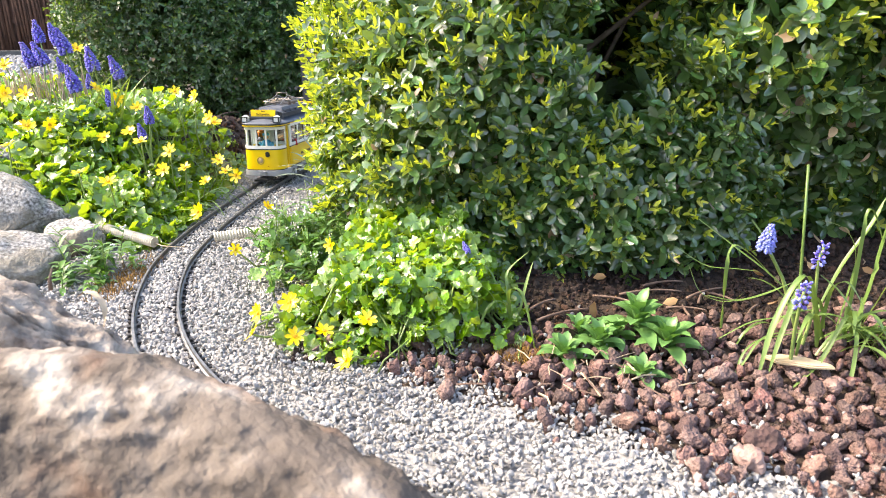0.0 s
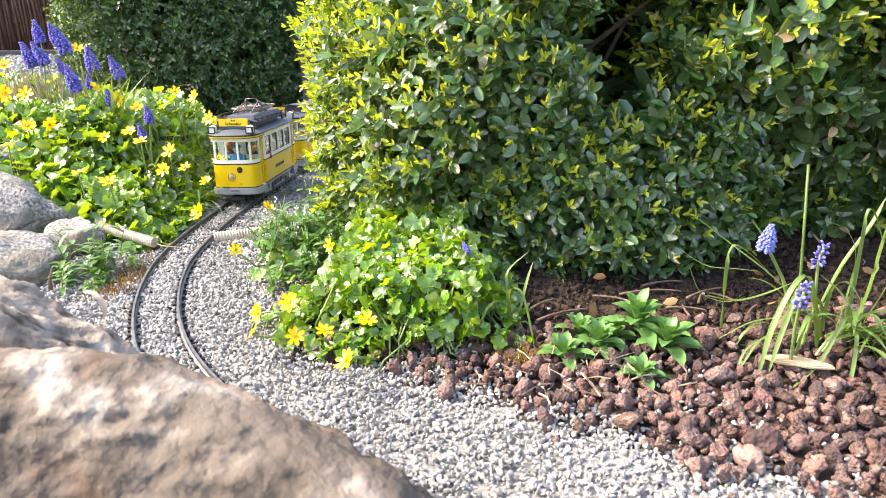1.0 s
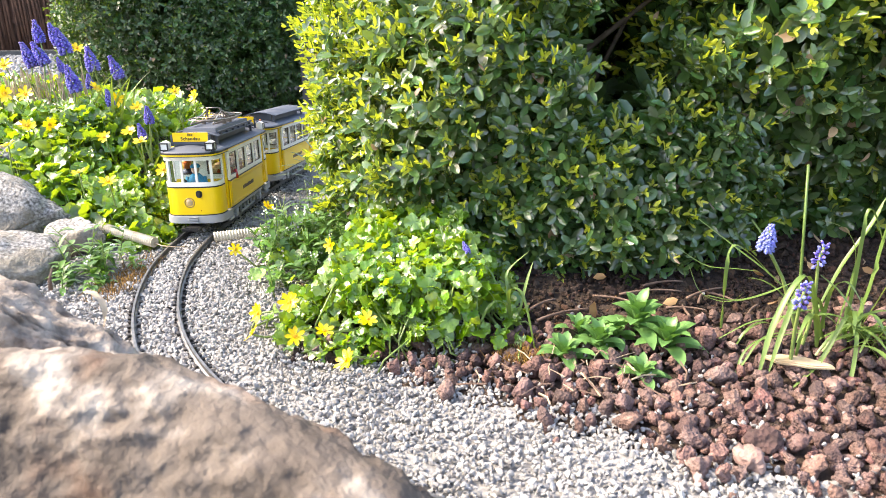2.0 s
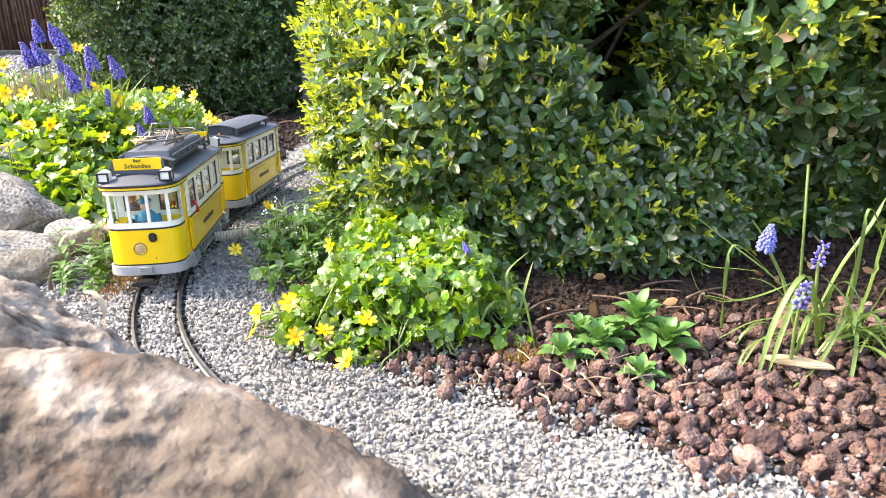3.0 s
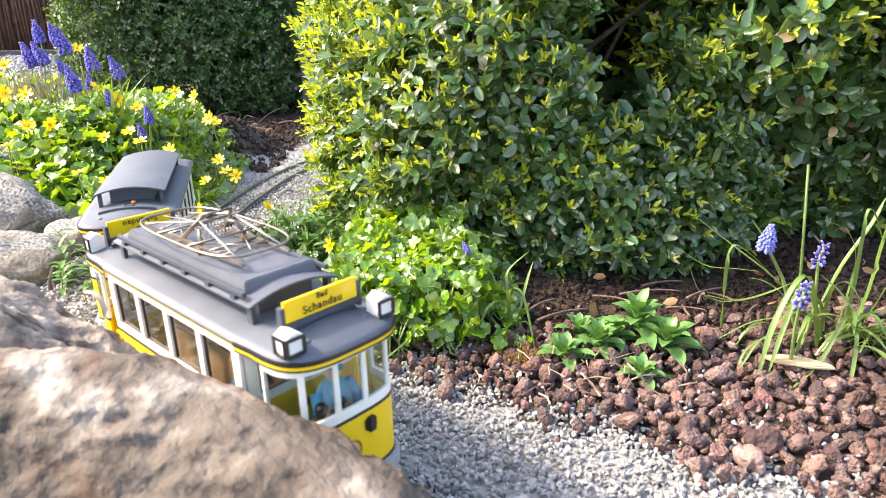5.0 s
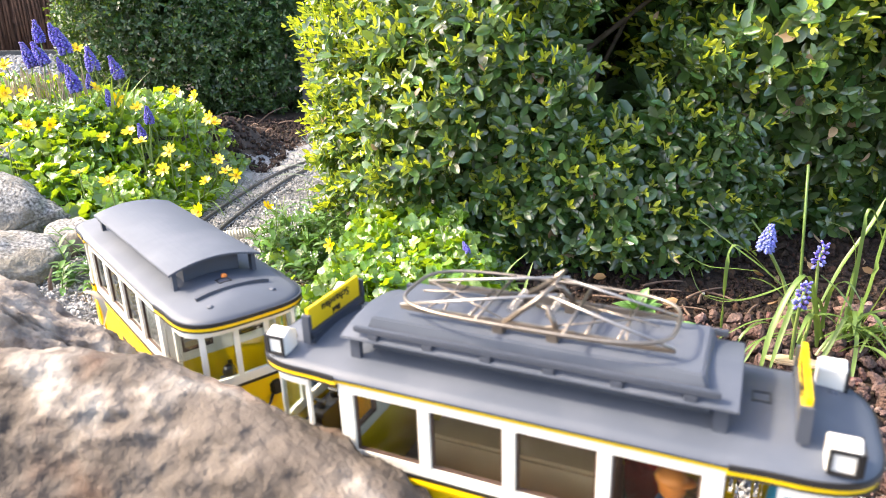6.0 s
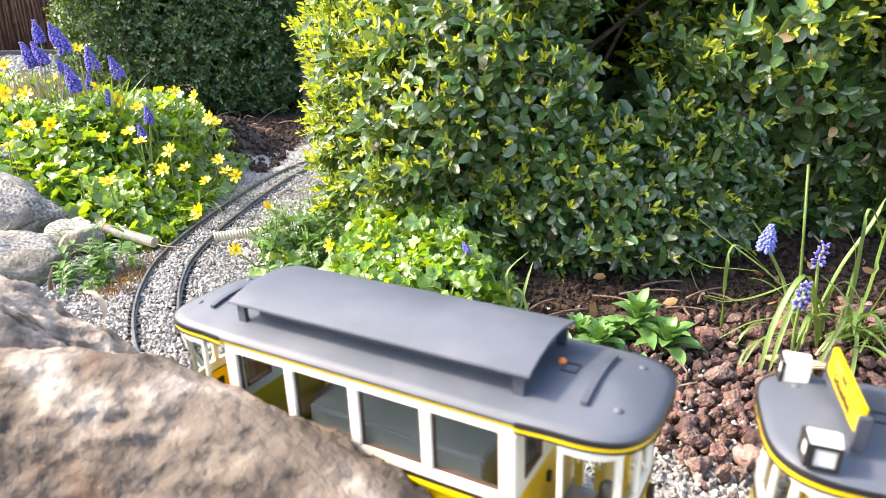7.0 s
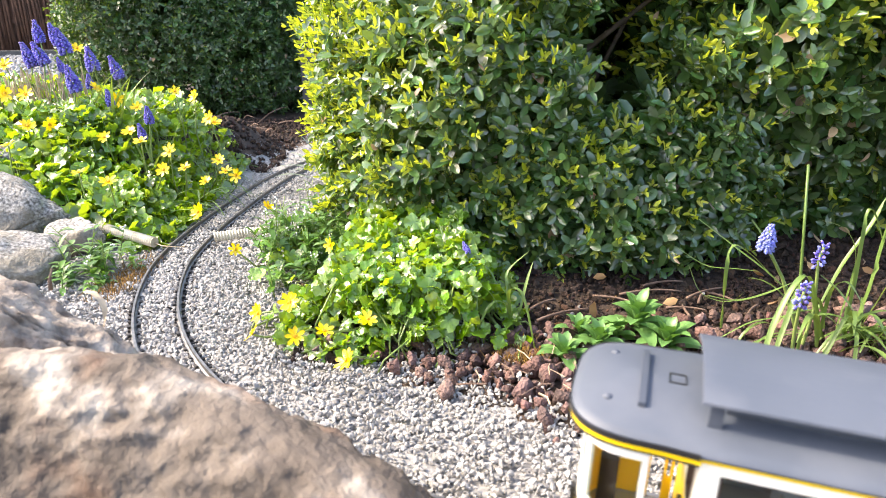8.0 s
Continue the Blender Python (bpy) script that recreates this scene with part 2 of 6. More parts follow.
def ico(sub=0):
    bm = bmesh.new()
    bmesh.ops.create_icosphere(bm, subdivisions=max(1, sub), radius=1)
    v = np.array([p.co[:] for p in bm.verts])
    f = np.array([[p.index for p in q.verts] for q in bm.faces])
    bm.free()
    return v, f


def pebbles(P, size, rng, flat=0.6, rough=0.25):
    """Angular stones at the points P, of the given sizes."""
    v, f = ico(1)
    n = len(P)
    A = v[None] * (1 + rng.uniform(-rough, rough, (n, len(v), 1)))
    A = A * np.stack([np.ones(n), rng.uniform(0.6, 0.9, n), rng.uniform(flat - 0.15, flat + 0.15, n)], -1)[:, None]
    A = A * np.asarray(size)[:, None, None] * 0.5
    A = np.einsum("nij,nkj->nki", turns(n, rng), A) + P[:, None]
    F = f[None] + (np.arange(n) * len(v))[:, None, None]
    return A.reshape(-1, 3), F.reshape(-1, 3)


# ---- the line of the track ----
SN = (0, 0.3, 0.6, 0.85, 1.1, 1.4, 1.8, 2.4)
KN = (1.2027, 1.0073, 0.47, 0.018, 0.7256, 1.6854, 1.2796, -0.819)
ZS, ZN = (0.3, 0.8, 1.2, 1.6, 2.0, 2.4), (-0.0655, -0.0307, -0.0031, 0.003, 0.0112, -0.0076)
LINE_S = np.arange(-0.5, 3.6, 0.005)
_k = np.interp(LINE_S, SN, KN)
_k[LINE_S > 2.4] = 0.0
_th = np.r_[0, np.cumsum((_k[1:] + _k[:-1]) / 2 * 0.005)]
_th += -2.2037 - np.interp(0, LINE_S, _th)
_x = np.r_[0, np.cumsum(np.cos((_th[1:] + _th[:-1]) / 2) * 0.005)]
_y = np.r_[0, np.cumsum(np.sin((_th[1:] + _th[:-1]) / 2) * 0.005)]
LINE = np.c_[_x - np.interp(0, LINE_S, _x) - 0.182, _y - np.interp(0, LINE_S, _y) + 2.0015, np.interp(LINE_S, ZS, ZN)]


def on_line(s):
    return Vector([float(np.interp(s, LINE_S, LINE[:, i])) for i in range(3)])


def heading(s):
    return float(np.interp(s, LINE_S, _th))


def smooth_step(a, b, x):
    t = np.clip((np.asarray(x, float) - a) / (b - a), 0, 1)
    return t * t * (3 - 2 * t)


def ground_z(x, y):
    """Height of the bed: level by the track, a raised flower bed on the left, a low mound below the bushes."""
    x, y = np.atleast_1d(np.asarray(x, float)), np.atleast_1d(np.asarray(y, float))
    base = np.interp(y, (-1, 0.3, 0.84, 1.24, 1.73, 2.6, 5), (-0.014, -0.010, -0.014, -0.042, -0.076, -0.070, -0.05))
    sub = LINE[::4]
    d = np.hypot(x[:, None] - sub[None, :, 0], y[:, None] - sub[None, :, 1])
    i = d.argmin(1)
    near = 1 - smooth_step(0.03, 0.14, d.min(1))
    z = near * (sub[i, 2] - 0.0095) + (1 - near) * base
    left = smooth_step(0.09, 0.26, d.min(1)) * smooth_step(-0.40, -0.56, x) * smooth_step(1.0, 1.26, y - 0.12 * smooth_step(-0.62, -0.45, x)) * (1 - smooth_step(1.75, 2.1, y))
    right = smooth_step(0.12, 0.3, d.min(1)) * smooth_step(0.5, 0.9, y) * (1 - smooth_step(1.5, 2.0, y)) * smooth_step(-0.25, 0.15, x)
    return z + (0.115 + 0.04 * smooth_step(-0.68, -0.9, x) * smooth_step(1.2, 1.4, y)) * left + 0.03 * right


def gz(x, y):
    return float(ground_z(x, y)[0])


# ---- ground ----
def build_ground():
    fine_x = np.r_[np.linspace(-40, -1.6, 12), np.linspace(-1.5, 1.5, 151), np.linspace(1.6, 40, 12)]
    fine_y = np.r_[np.linspace(-20, -0.6, 8), np.linspace(-0.5, 2.6, 156), np.linspace(2.7, 6, 12), np.linspace(7, 80, 10)]
    X, Y = np.meshgrid(fine_x, fine_y)
    Z = ground_z(X.ravel(), Y.ravel())
    Z = Z + 0.003 * np.sin(X.ravel() * 37) * np.sin(Y.ravel() * 41)
    V = np.c_[X.ravel(), Y.ravel(), Z - 0.002]
    ny, nx = X.shape
    a = (np.arange(ny - 1)[:, None] * nx + np.arange(nx - 1)).ravel()
    F = np.r_[np.c_[a, a + 1, a + nx + 1], np.c_[a, a + nx + 1, a + nx]]
    c = V[F].mean(1)
    d = np.hypot(c[:, None, 0] - LINE[::10, 0], c[:, None, 1] - LINE[::10, 1]).min(1)
    grit = (d < 0.16) | ((c[:, 1] < 0.52) & (c[:, 1] > 0.15) & (np.abs(c[:, 0]) < 0.6) & (c[:, 0] < 0.1 + (0.45 - c[:, 1]) * 2.5))
    ob = new("ground", big_mesh("ground", V, F, [GROUND, GRIT], grit.astype(int)))
    tagged(ob, "dark garden soil with a pale grit path for the track", "ground", kind="structure")
    return ob


def bed_edge(x):
    """Where the pale gravel gives way to red lava rock."""
    return 0.60 - 0.62 * np.clip(x + 0.06, -1, 1) + 0.012 * np.sin(x * 60)


def scatter(n, x0, x1, y0, y1, rng):
    return np.c_[rng.uniform(x0, x1, n), rng.uniform(y0, y1, n)]


def build_gravel():
    rng = np.random.default_rng(11)
    P = np.r_[scatter(62000, -0.62, 0.55, 0.2, 0.9, rng), scatter(10000, -0.62, 0.0, 0.9, 1.5, rng), scatter(4500, -0.7, 0.05, 1.5, 2.3, rng)]
    s, o = rng.uniform(0.3, 2.3, 11000), rng.choice([-1, 1], 11000) * np.where(rng.random(11000) < 0.55, rng.uniform(0, 0.0205, 11000), rng.uniform(0.0275, 0.05, 11000))
    th = np.interp(s, LINE_S, _th)
    P = np.r_[P, np.c_[np.interp(s, LINE_S, LINE[:, 0]) - np.sin(th) * o, np.interp(s, LINE_S, LINE[:, 1]) + np.cos(th) * o]]
    fine_line = LINE[::3]
    d = np.concatenate([np.hypot(q[:, None, 0] - fine_line[:, 0], q[:, None, 1] - fine_line[:, 1]).min(1) for q in np.array_split(P, 40)])
    x, y = P.T
    keep = np.where(x > -0.07, (y < bed_edge(x) + np.where(rng.random(len(P)) < 0.16, rng.exponential(0.06, len(P)), rng.normal(0, 0.018, len(P)))), d < 0.17 + rng.normal(0, 0.03, len(P)))
    keep |= (x > -0.25) & (x < 0.02) & (y < 0.66 + rng.normal(0, 0.02, len(P))) & (y > 0.2)
    keep |= (y > 1.62) & (d < 0.34) & (x > -0.42)
    keep &= ~((x > -0.25) & (y > 1.05) & (y < 1.35))
    P, d = P[keep], d[keep]
    size = rng.uniform(0.0034, 0.0068, len(P)) * np.where(rng.random(len(P)) < 0.05, 1.5, 1)
    z = ground_z(P[:, 0], P[:, 1]) + rng.uniform(-0.001, 0.003, len(P)) + np.where(d < 0.0195, 0.0008, 0) - np.where((d >= 0.0195) & (d <= 0.030), 0.0035, 0)
    z = z + np.where((P[:, 0] > -0.07) & (P[:, 1] > bed_edge(P[:, 0]) + 0.02), rng.uniform(0.002, 0.010, len(P)), 0)
    V, F = pebbles(np.c_[P, z], size, rng, 0.45, 0.32)
    return tagged(new("gravel", big_mesh("gravel", V, F, GRAVEL, smooth=False)), "pale grey crushed granite gravel round the track", "gravel", kind="stuff")


def lava_mesh(i, rng):
    out = []
    cuts = [(rng.normal(size=3), rng.uniform(0.5, 0.85)) for _ in range(9)]
    size = (1.15, rng.uniform(0.75, 1.0), rng.uniform(0.65, 0.9))
    for level in (3, 2):
        out.append(lava_shape(i, level, cuts, size))
    return big_mesh("lava_rock", *out[0], LAVA), *out[1]


def lava_shape(i, level, cuts, size):
    v, f = ico(level)
    for d, lim in cuts:
        d = d / np.linalg.norm(d)
        v = v - d * np.maximum(0, v @ d - lim)[:, None]
    v = v * size
    o = Vector((i * 7.3, 0, 0))
    v = np.array([Vector(p) * (1 + 0.45 * noise.noise(Vector(p) * 1.5 + o) + 0.22 * noise.noise(Vector(p) * 3.6 + o) + 0.10 * noise.noise(Vector(p) * 8 + o)) for p in v]) * 0.01
    return v, f


def build_lava(bed):
    rng = np.random.default_rng(21)
    kinds = [lava_mesh(i, rng) for i in range(16)]
    placed, cells = [], {}
    for _ in range(30000):
        x, y = rng.uniform(-0.14, 0.95), rng.uniform(0.28, 0.80)
        e = float(bed_edge(np.array(x)))
        if y < e + rng.normal(0.0, 0.016) or (x < -0.02 and y > 0.62) or y > 0.612 + 0.10 * max(0, x - 0.2) + rng.normal(0, 0.015):
            continue
        r = float(rng.choice([0.0062, 0.008, 0.0095, 0.0115, 0.014], p=[0.30, 0.28, 0.22, 0.14, 0.06]))
        key = (int(x / 0.03), int(y / 0.03))
        near = [q for a in (-1, 0, 1) for b in (-1, 0, 1) for q in cells.get((key[0] + a, key[1] + b), ())]
        if any((q[0] - x) ** 2 + (q[1] - y) ** 2 < (0.74 * (q[2] + r)) ** 2 for q in near):
            continue
        cells.setdefault(key, []).append((x, y, r))
        placed.append((x, y, r))
    placed.sort(key=lambda q: q[1] + 0.25 * abs(q[0] - 0.25))
    rest_v, rest_f, k = [], [], 0
    for i, (x, y, r) in enumerate(placed):
        me, v, f = kinds[int(rng.integers(16))]
        m = Matrix.LocRotScale((x, y, gz(x, y) + r * 0.45 + rng.uniform(0, 0.004)), Euler(rng.uniform(0, 6.28, 3)), Vector([r / 0.01] * 3))
        if i < 300:
            ob = new("lava_rock", me)
            ob.parent = bed
            ob.matrix_basis = m
        else:
            M = np.array(m)
            rest_v.append(v @ M[:3, :3].T + M[:3, 3])
            rest_f.append(f + k)
            k += len(v)
    P = scatter(4200, -0.12, 0.95, 0.28, 0.64, rng)
    P = P[P[:, 1] > bed_edge(P[:, 0]) + rng.normal(0.0, 0.03, len(P))]
    v, f = pebbles(np.c_[P, ground_z(P[:, 0], P[:, 1]) + rng.uniform(0, 0.006, len(P))], rng.uniform(0.003, 0.011, len(P)), rng, 0.7, 0.3)
    rest_v.append(v)
    rest_f.append(f + k)
    if rest_v:
        ob = new("lava_rubble", big_mesh("lava_rubble", np.concatenate(rest_v), np.concatenate(rest_f), LAVA_FAR))
        ob.parent = bed
        tagged(ob, kind="stuff")


# ---- track ----
def build_track():
    track = tagged(new("railway_track"), "curved narrow garden railway track with dark sleepers", "railway track")
    for side, name in ((1, "rail"), (-1, "rail")):
        g = Geo()
        sect = [(-0.0012, 0.0), (0.0012, 0.0), (0.0013, -0.0022), (0.0006, -0.003), (0.0006, -0.0062), (0.0030, -0.0075), (0.0030, -0.0083),
                (-0.0030, -0.0083), (-0.0030, -0.0075), (-0.0006, -0.0062), (-0.0006, -0.003), (-0.0013, -0.0022)]
        n = len(sect)
        idx = range(0, len(LINE_S), 3)
        v = []
        for i in idx:
            th = _th[i]
            for a, z in sect:
                o = side * 0.0235 + a
                v.append((LINE[i, 0] - math.sin(th) * o, LINE[i, 1] + math.cos(th) * o, LINE[i, 2] + z))
        m = len(list(idx))
        f = [(i * n + k, i * n + (k + 1) % n, (i + 1) * n + (k + 1) % n, (i + 1) * n + k) for i in range(m - 1) for k in range(n)]
        part(name, g.add(v, f), RAIL, track, "weathered grey metal rail")
    g = Geo()
    g.box(-0.0075, 0.0075, -0.0375, 0.0375, -0.0135, -0.0085)
    for s in (-1, 1):
        for q in (-1, 1):
            g.box(-0.0035, 0.0035, s * 0.0235 + q * 0.0048 - 0.0016, s * 0.0235 + q * 0.0048 + 0.0016, -0.0085, -0.0058)
    me = mesh_of("sleeper", g, SLEEPER, bevel=0.0006)
    s = -0.45
    while s < 3.5:
        p = on_line(s)
        ob = new("sleeper", me)
        ob.parent = track
        ob.matrix_basis = pose(p.x, p.y, p.z + 0.001, 0, 0, math.degrees(heading(s)))
        s += 0.0215
    return track


# ---- rocks ----
def stone(name, center, radii, seed, mat, label, rough=0.22, sub=5, turn=(0, 0, 0), fine=0.05):
    bm = bmesh.new()
    bmesh.ops.create_icosphere(bm, subdivisions=sub, radius=1)
    o = Vector((seed * 11.7, seed * 3.1, 0))
    rr = np.random.default_rng(seed)
    cuts = [(Vector(rr.normal(size=3)).normalized(), rr.uniform(0.62, 0.9)) for _ in range(12)]
    for v in bm.verts:
        p = v.co.copy()
        q = Vector([math.copysign(abs(c) ** 0.8, c) for c in p])
        k = 1 + rough * noise.noise(p * 1.1 + o) + rough * 0.5 * noise.noise(p * 2.7 + o) + fine * noise.noise(p * 9 + o) + fine * 0.5 * noise.noise(p * 22 + o)
        for c, lim in cuts:
            q = q - c * max(0.0, q.dot(c) - lim)
        v.co = Vector((q.x * radii[0], q.y * radii[1], q.z * radii[2])) * k
    me = bpy.data.meshes.new(name)
    bm.to_mesh(me)
    bm.free()
    me.materials.append(mat)
    me.polygons.foreach_set("use_smooth", [True] * len(me.polygons))
    ob = new(name, me)
    ob.matrix_basis = pose(*center, *turn)
    return tagged(ob, label, "rock")


def build_boulder():
    """A long rough rock between the eye and the track: a ridge that falls steeply to the rails and slopes towards the viewer."""
    crest = np.array([(-0.62, 0.37, 0.12), (-0.375, 0.37, 0.124), (-0.268, 0.365, 0.123), (-0.228, 0.36, 0.124), (-0.182, 0.352, 0.124), (-0.16, 0.347, 0.117), (-0.105, 0.322, 0.108), (-0.055, 0.293, 0.100), (-0.025, 0.273, 0.093), (-0.008, 0.26, 0.078), (0.006, 0.248, 0.04), (0.014, 0.24, 0.0)])
    nu, prof = 300, [(0.055, -0.02), (0.05, 0.25), (0.04, 0.6), (0.026, 0.85), (0.012, 0.97), (0.0, 1.0), (-0.012, 0.975), (-0.028, 0.87), (-0.045, 0.70), (-0.062, 0.50), (-0.08, 0.28), (-0.095, 0.10), (-0.105, -0.05)]
    pr = np.array(prof)
    seg = np.r_[0, np.cumsum(np.linalg.norm(np.diff(crest, axis=0), axis=1))]
    us = np.linspace(0, seg[-1], nu)
    vs = np.linspace(0, len(pr) - 1, 130)
    bm_v = []
    for u in us:
        c = [np.interp(u, seg, crest[:, i]) for i in range(3)]
        for w in vs:
            o, k = np.interp(w, range(len(pr)), pr[:, 0]), np.interp(w, range(len(pr)), pr[:, 1])
            p = Vector((c[0] - 0.35 * o * 0.6 + 0.2 * o, c[1] + o, (c[2] + 0.012) * k - 0.012))
            face = min(1, abs(o) / 0.02) * 0.75 + 0.25
            q = Vector((p.x * 0.55 + p.z * 0.35, p.y, p.z * 1.5 - p.x * 0.4)) + Vector((0.02 * noise.noise(p * 14), 0.02 * noise.noise(p * 14 + Vector((9, 0, 0))), 0))
            step = noise.noise(q * 13 + Vector((5, 0, 0)))
            d = 0.003 + 0.009 * noise.noise(q * 8) + 0.007 * noise.fractal(q * 22, 0.65, 2.1, 8) + 0.008 * max(-0.25, min(0.25, step * 3)) + 0.006 * max(0.0, 0.2 - abs(noise.noise(q * 25))) * (1 + noise.noise(p * 50))
            bm_v.append(p + Vector((0.1, -0.75 if o < 0 else 0.4, 0.65)) * d * face)
    n = len(vs)
    a = (np.arange(nu - 1)[:, None] * n + np.arange(n - 1)).ravel()
    F = np.r_[np.c_[a, a + n, a + n + 1], np.c_[a, a + n + 1, a + 1]]
    ob = new("boulder", big_mesh("boulder", np.array(bm_v), F, BOULDER))
    tagged(ob, "large rough tan and brown rock beside the track", "rock")


def build_rocks():
    build_boulder()
    g = Geo()
    g = strap(g, [(-0.010, 0.0, 0.004), (-0.004, -0.002, 0.008), (0.002, -0.004, 0.008), (0.007, -0.006, 0.004), (0.009, -0.007, -0.002), (0.009, -0.008, -0.009), (0.007, -0.009, -0.014)], 0.0042, fold=0.5)
    ob = part("dry_leaf", g, STRAW, smooth=True)
    ob.location = (-0.226, 0.400, 0.140)
    tagged(ob, "curled dry straw-coloured leaf on the rock", "leaf")
    ob = part("twig", Geo().tube([(0, 0, 0), (0.001, 0, 0.008), (0.004, 0, 0.015)], 0.0016, 6, r_end=0.0006), TWIG, smooth=True)
    ob.location = (-0.262, 0.415, 0.143)
    tagged(ob, "short reddish brown twig on the rock", "twig")
    stone("boulder", (-0.315, 0.437, 0.046), (0.142, 0.056, 0.114), 13, RUBBLE, "rubbly brown rock behind the large rock", 0.2, 6, (0, 0, -8), 0.08)
    stone("granite_stone", (-0.615, 0.84, -0.014), (0.118, 0.08, 0.056), 5, GRANITE, "flat pale grey granite stone edging the flower bed", 0.2, 5, (0, 8, 6))
    stone("granite_stone", (-0.70, 1.00, 0.008), (0.125, 0.075, 0.098), 6, GRANITE, "grey speckled granite stone edging the flower bed", 0.2, 5, (0, 18, -6))
    stone("granite_stone", (-0.542, 0.95, -0.012), (0.044, 0.04, 0.042), 8, GRANITE, "small grey granite stone beside a ribbed hose", 0.2, 4)
    stone("granite_stone", (-0.79, 1.12, 0.03), (0.115, 0.06, 0.080), 9, GRANITE, "weathered brown-grey granite stone below the flowers", 0.2, 5)


# ---- box bushes and hedge ----
def leaf_blades(n, rng, curl=0.18, fine=False):
    """n oval leaves of unit length along +x, upper side +z: arrays (n, k, 3) and faces."""
    w = rng.uniform(0.44, 0.58, n)[:, None]
    if fine:
        u = np.array([0, 0.2, 0.2, 0.2, 0.56, 0.56, 0.56, 0.88, 0.88, 0.88, 1.0])
        s = np.array([0, 0.72, 0, -0.72, 1, 0, -1, 0.62, 0, -0.62, 0])
        f = [(0, 2, 1), (0, 3, 2), (7, 8, 10), (8, 9, 10)]
        for i in (1, 4):
            f += [(i, i + 1, i + 4), (i, i + 4, i + 3), (i + 1, i + 2, i + 5), (i + 1, i + 5, i + 4)]
    else:
        u = np.array([0, 0.34, 0.34, 0.34, 0.76, 0.76, 0.76, 1.0])
        s = np.array([0, 1, 0, -1, 0.86, 0, -0.86, 0])
        f = [(0, 2, 1), (0, 3, 2), (1, 2, 5), (1, 5, 4), (2, 3, 6), (2, 6, 5), (4, 5, 7), (5, 6, 7)]
    c = np.abs(s) * 0.13
    cu = rng.uniform(-0.04, curl, n)[:, None]
    k = len(u)
    A = np.stack([np.broadcast_to(u, (n, k)), s * w * 0.5, c * rng.uniform(0.3, 1.6, n)[:, None] - cu * u ** 2], -1)
    return A, np.array(f)


def frames(d, up):
    """Rotation matrices with x along d and z near up."""
    d = d / np.linalg.norm(d, axis=1)[:, None]
    y = np.cross(up, d)
    y /= np.linalg.norm(y, axis=1)[:, None] + 1e-9
    return np.stack([d, y, np.cross(d, y)], -1)


def shoots(P, N, rng, length, leaf, pairs=5, new_share=0.3, dry=0.004, fine=False):
    """Leafy shoots at P that grow along N: opposite pairs of leaves; young ones, small and upright, at the tips."""
    n = len(P)
    T = N + rng.normal(0, 0.42, (n, 3)) + (0, 0, 0.6)
    T /= np.linalg.norm(T, axis=1)[:, None]
    side = np.cross(T, rng.normal(size=(n, 3)))
    side /= np.linalg.norm(side, axis=1)[:, None]
    other = np.cross(T, side)
    L = length * rng.uniform(0.6, 1.25, n)
    young = rng.random(n) < new_share * np.clip(0.5 - 0.8 * N[:, 0] + 0.35 * N[:, 2], 0.26, 1.3)
    VV, FF, SS, k = [], [], [], 0
    for j in range(pairs):
        u = (j + 0.5) / pairs
        ax = side if j % 2 else other
        tip = young & (u > 0.6)
        for sg in (1, -1):
            lift = 0.35 + 0.8 * u ** 2 + rng.normal(0, 0.18, n) + np.where(tip, 1.0, 0)
            d = ax * sg + T * lift[:, None] + rng.normal(0, 0.16, (n, 3))
            A, f = leaf_blades(n, rng, fine=fine)
            m, q = A.shape[1], len(f)
            sz = leaf * rng.uniform(0.7, 1.2, n) * np.where(tip, 0.58, 1 - 0.35 * u ** 2)
            A = A * np.where(tip, 0.72, 1.0)[:, None, None] ** np.array([0, 1, 0])
            R = frames(d, T + rng.normal(0, 0.25, (n, 3)))
            at = P + T * (L * (u + np.where(tip, 0.15, 0)))[:, None]
            V = np.einsum("nij,nkj->nki", R, A * sz[:, None, None]) + at[:, None]
            VV.append(V.reshape(-1, 3))
            FF.append((f[None] + (np.arange(n) * m)[:, None, None]).reshape(-1, 3) + k)
            k += n * m
            slot = np.where(tip, 1, 0)
            slot = np.where(rng.random(n) < dry, 2, slot)
            SS.append(np.repeat(slot, q))
    return np.concatenate(VV), np.concatenate(FF), np.concatenate(SS)


def blob_points(n, c, r, power, rng, lumps, seed, depth):
    """Points near the lumpy surface of a clipped bush and their outward directions."""
    D = rng.normal(size=(n, 3))
    D /= np.linalg.norm(D, axis=1)[:, None]
    k = (np.abs(D) ** power).sum(1) ** (-1 / power)
    o = Vector((seed, seed * 2.3, 0))
    lump = np.array([noise.noise(Vector(q) * 2.6 + o) + 0.6 * noise.noise(Vector(q) * 6 + o) for q in D])
    k = k * (1 + lumps * lump)
    k2 = k * (1 - depth * rng.random(n) ** 1.6)
    N = D / np.array(r)
    N /= np.linalg.norm(N, axis=1)[:, None]
    return np.array(c) + D * k2[:, None] * np.array(r), N


def branchwork(bush, base, targets, rng, thick=0.008):
    for t in targets:
        a, b = Vector(base), Vector(t)
        mid = a.lerp(b, 0.5) + Vector(rng.normal(0, 0.03, 3))
        pts = [a.lerp(mid, i / 4) for i in range(4)] + [mid.lerp(b, i / 4) for i in range(5)]
        part("branch", Geo().tube(pts, thick, 7, r_end=thick * 0.3), BARK, bush, smooth=True)


def open_air(P):
    """False inside the hollow between the two box bushes."""
    return (((P - (0.216, 0.84, 0.246)) / (0.056, 0.24, 0.078)) ** 2).sum(1) > 1 + 0.35 * np.sin(P[:, 2] * 90 + P[:, 0] * 50)


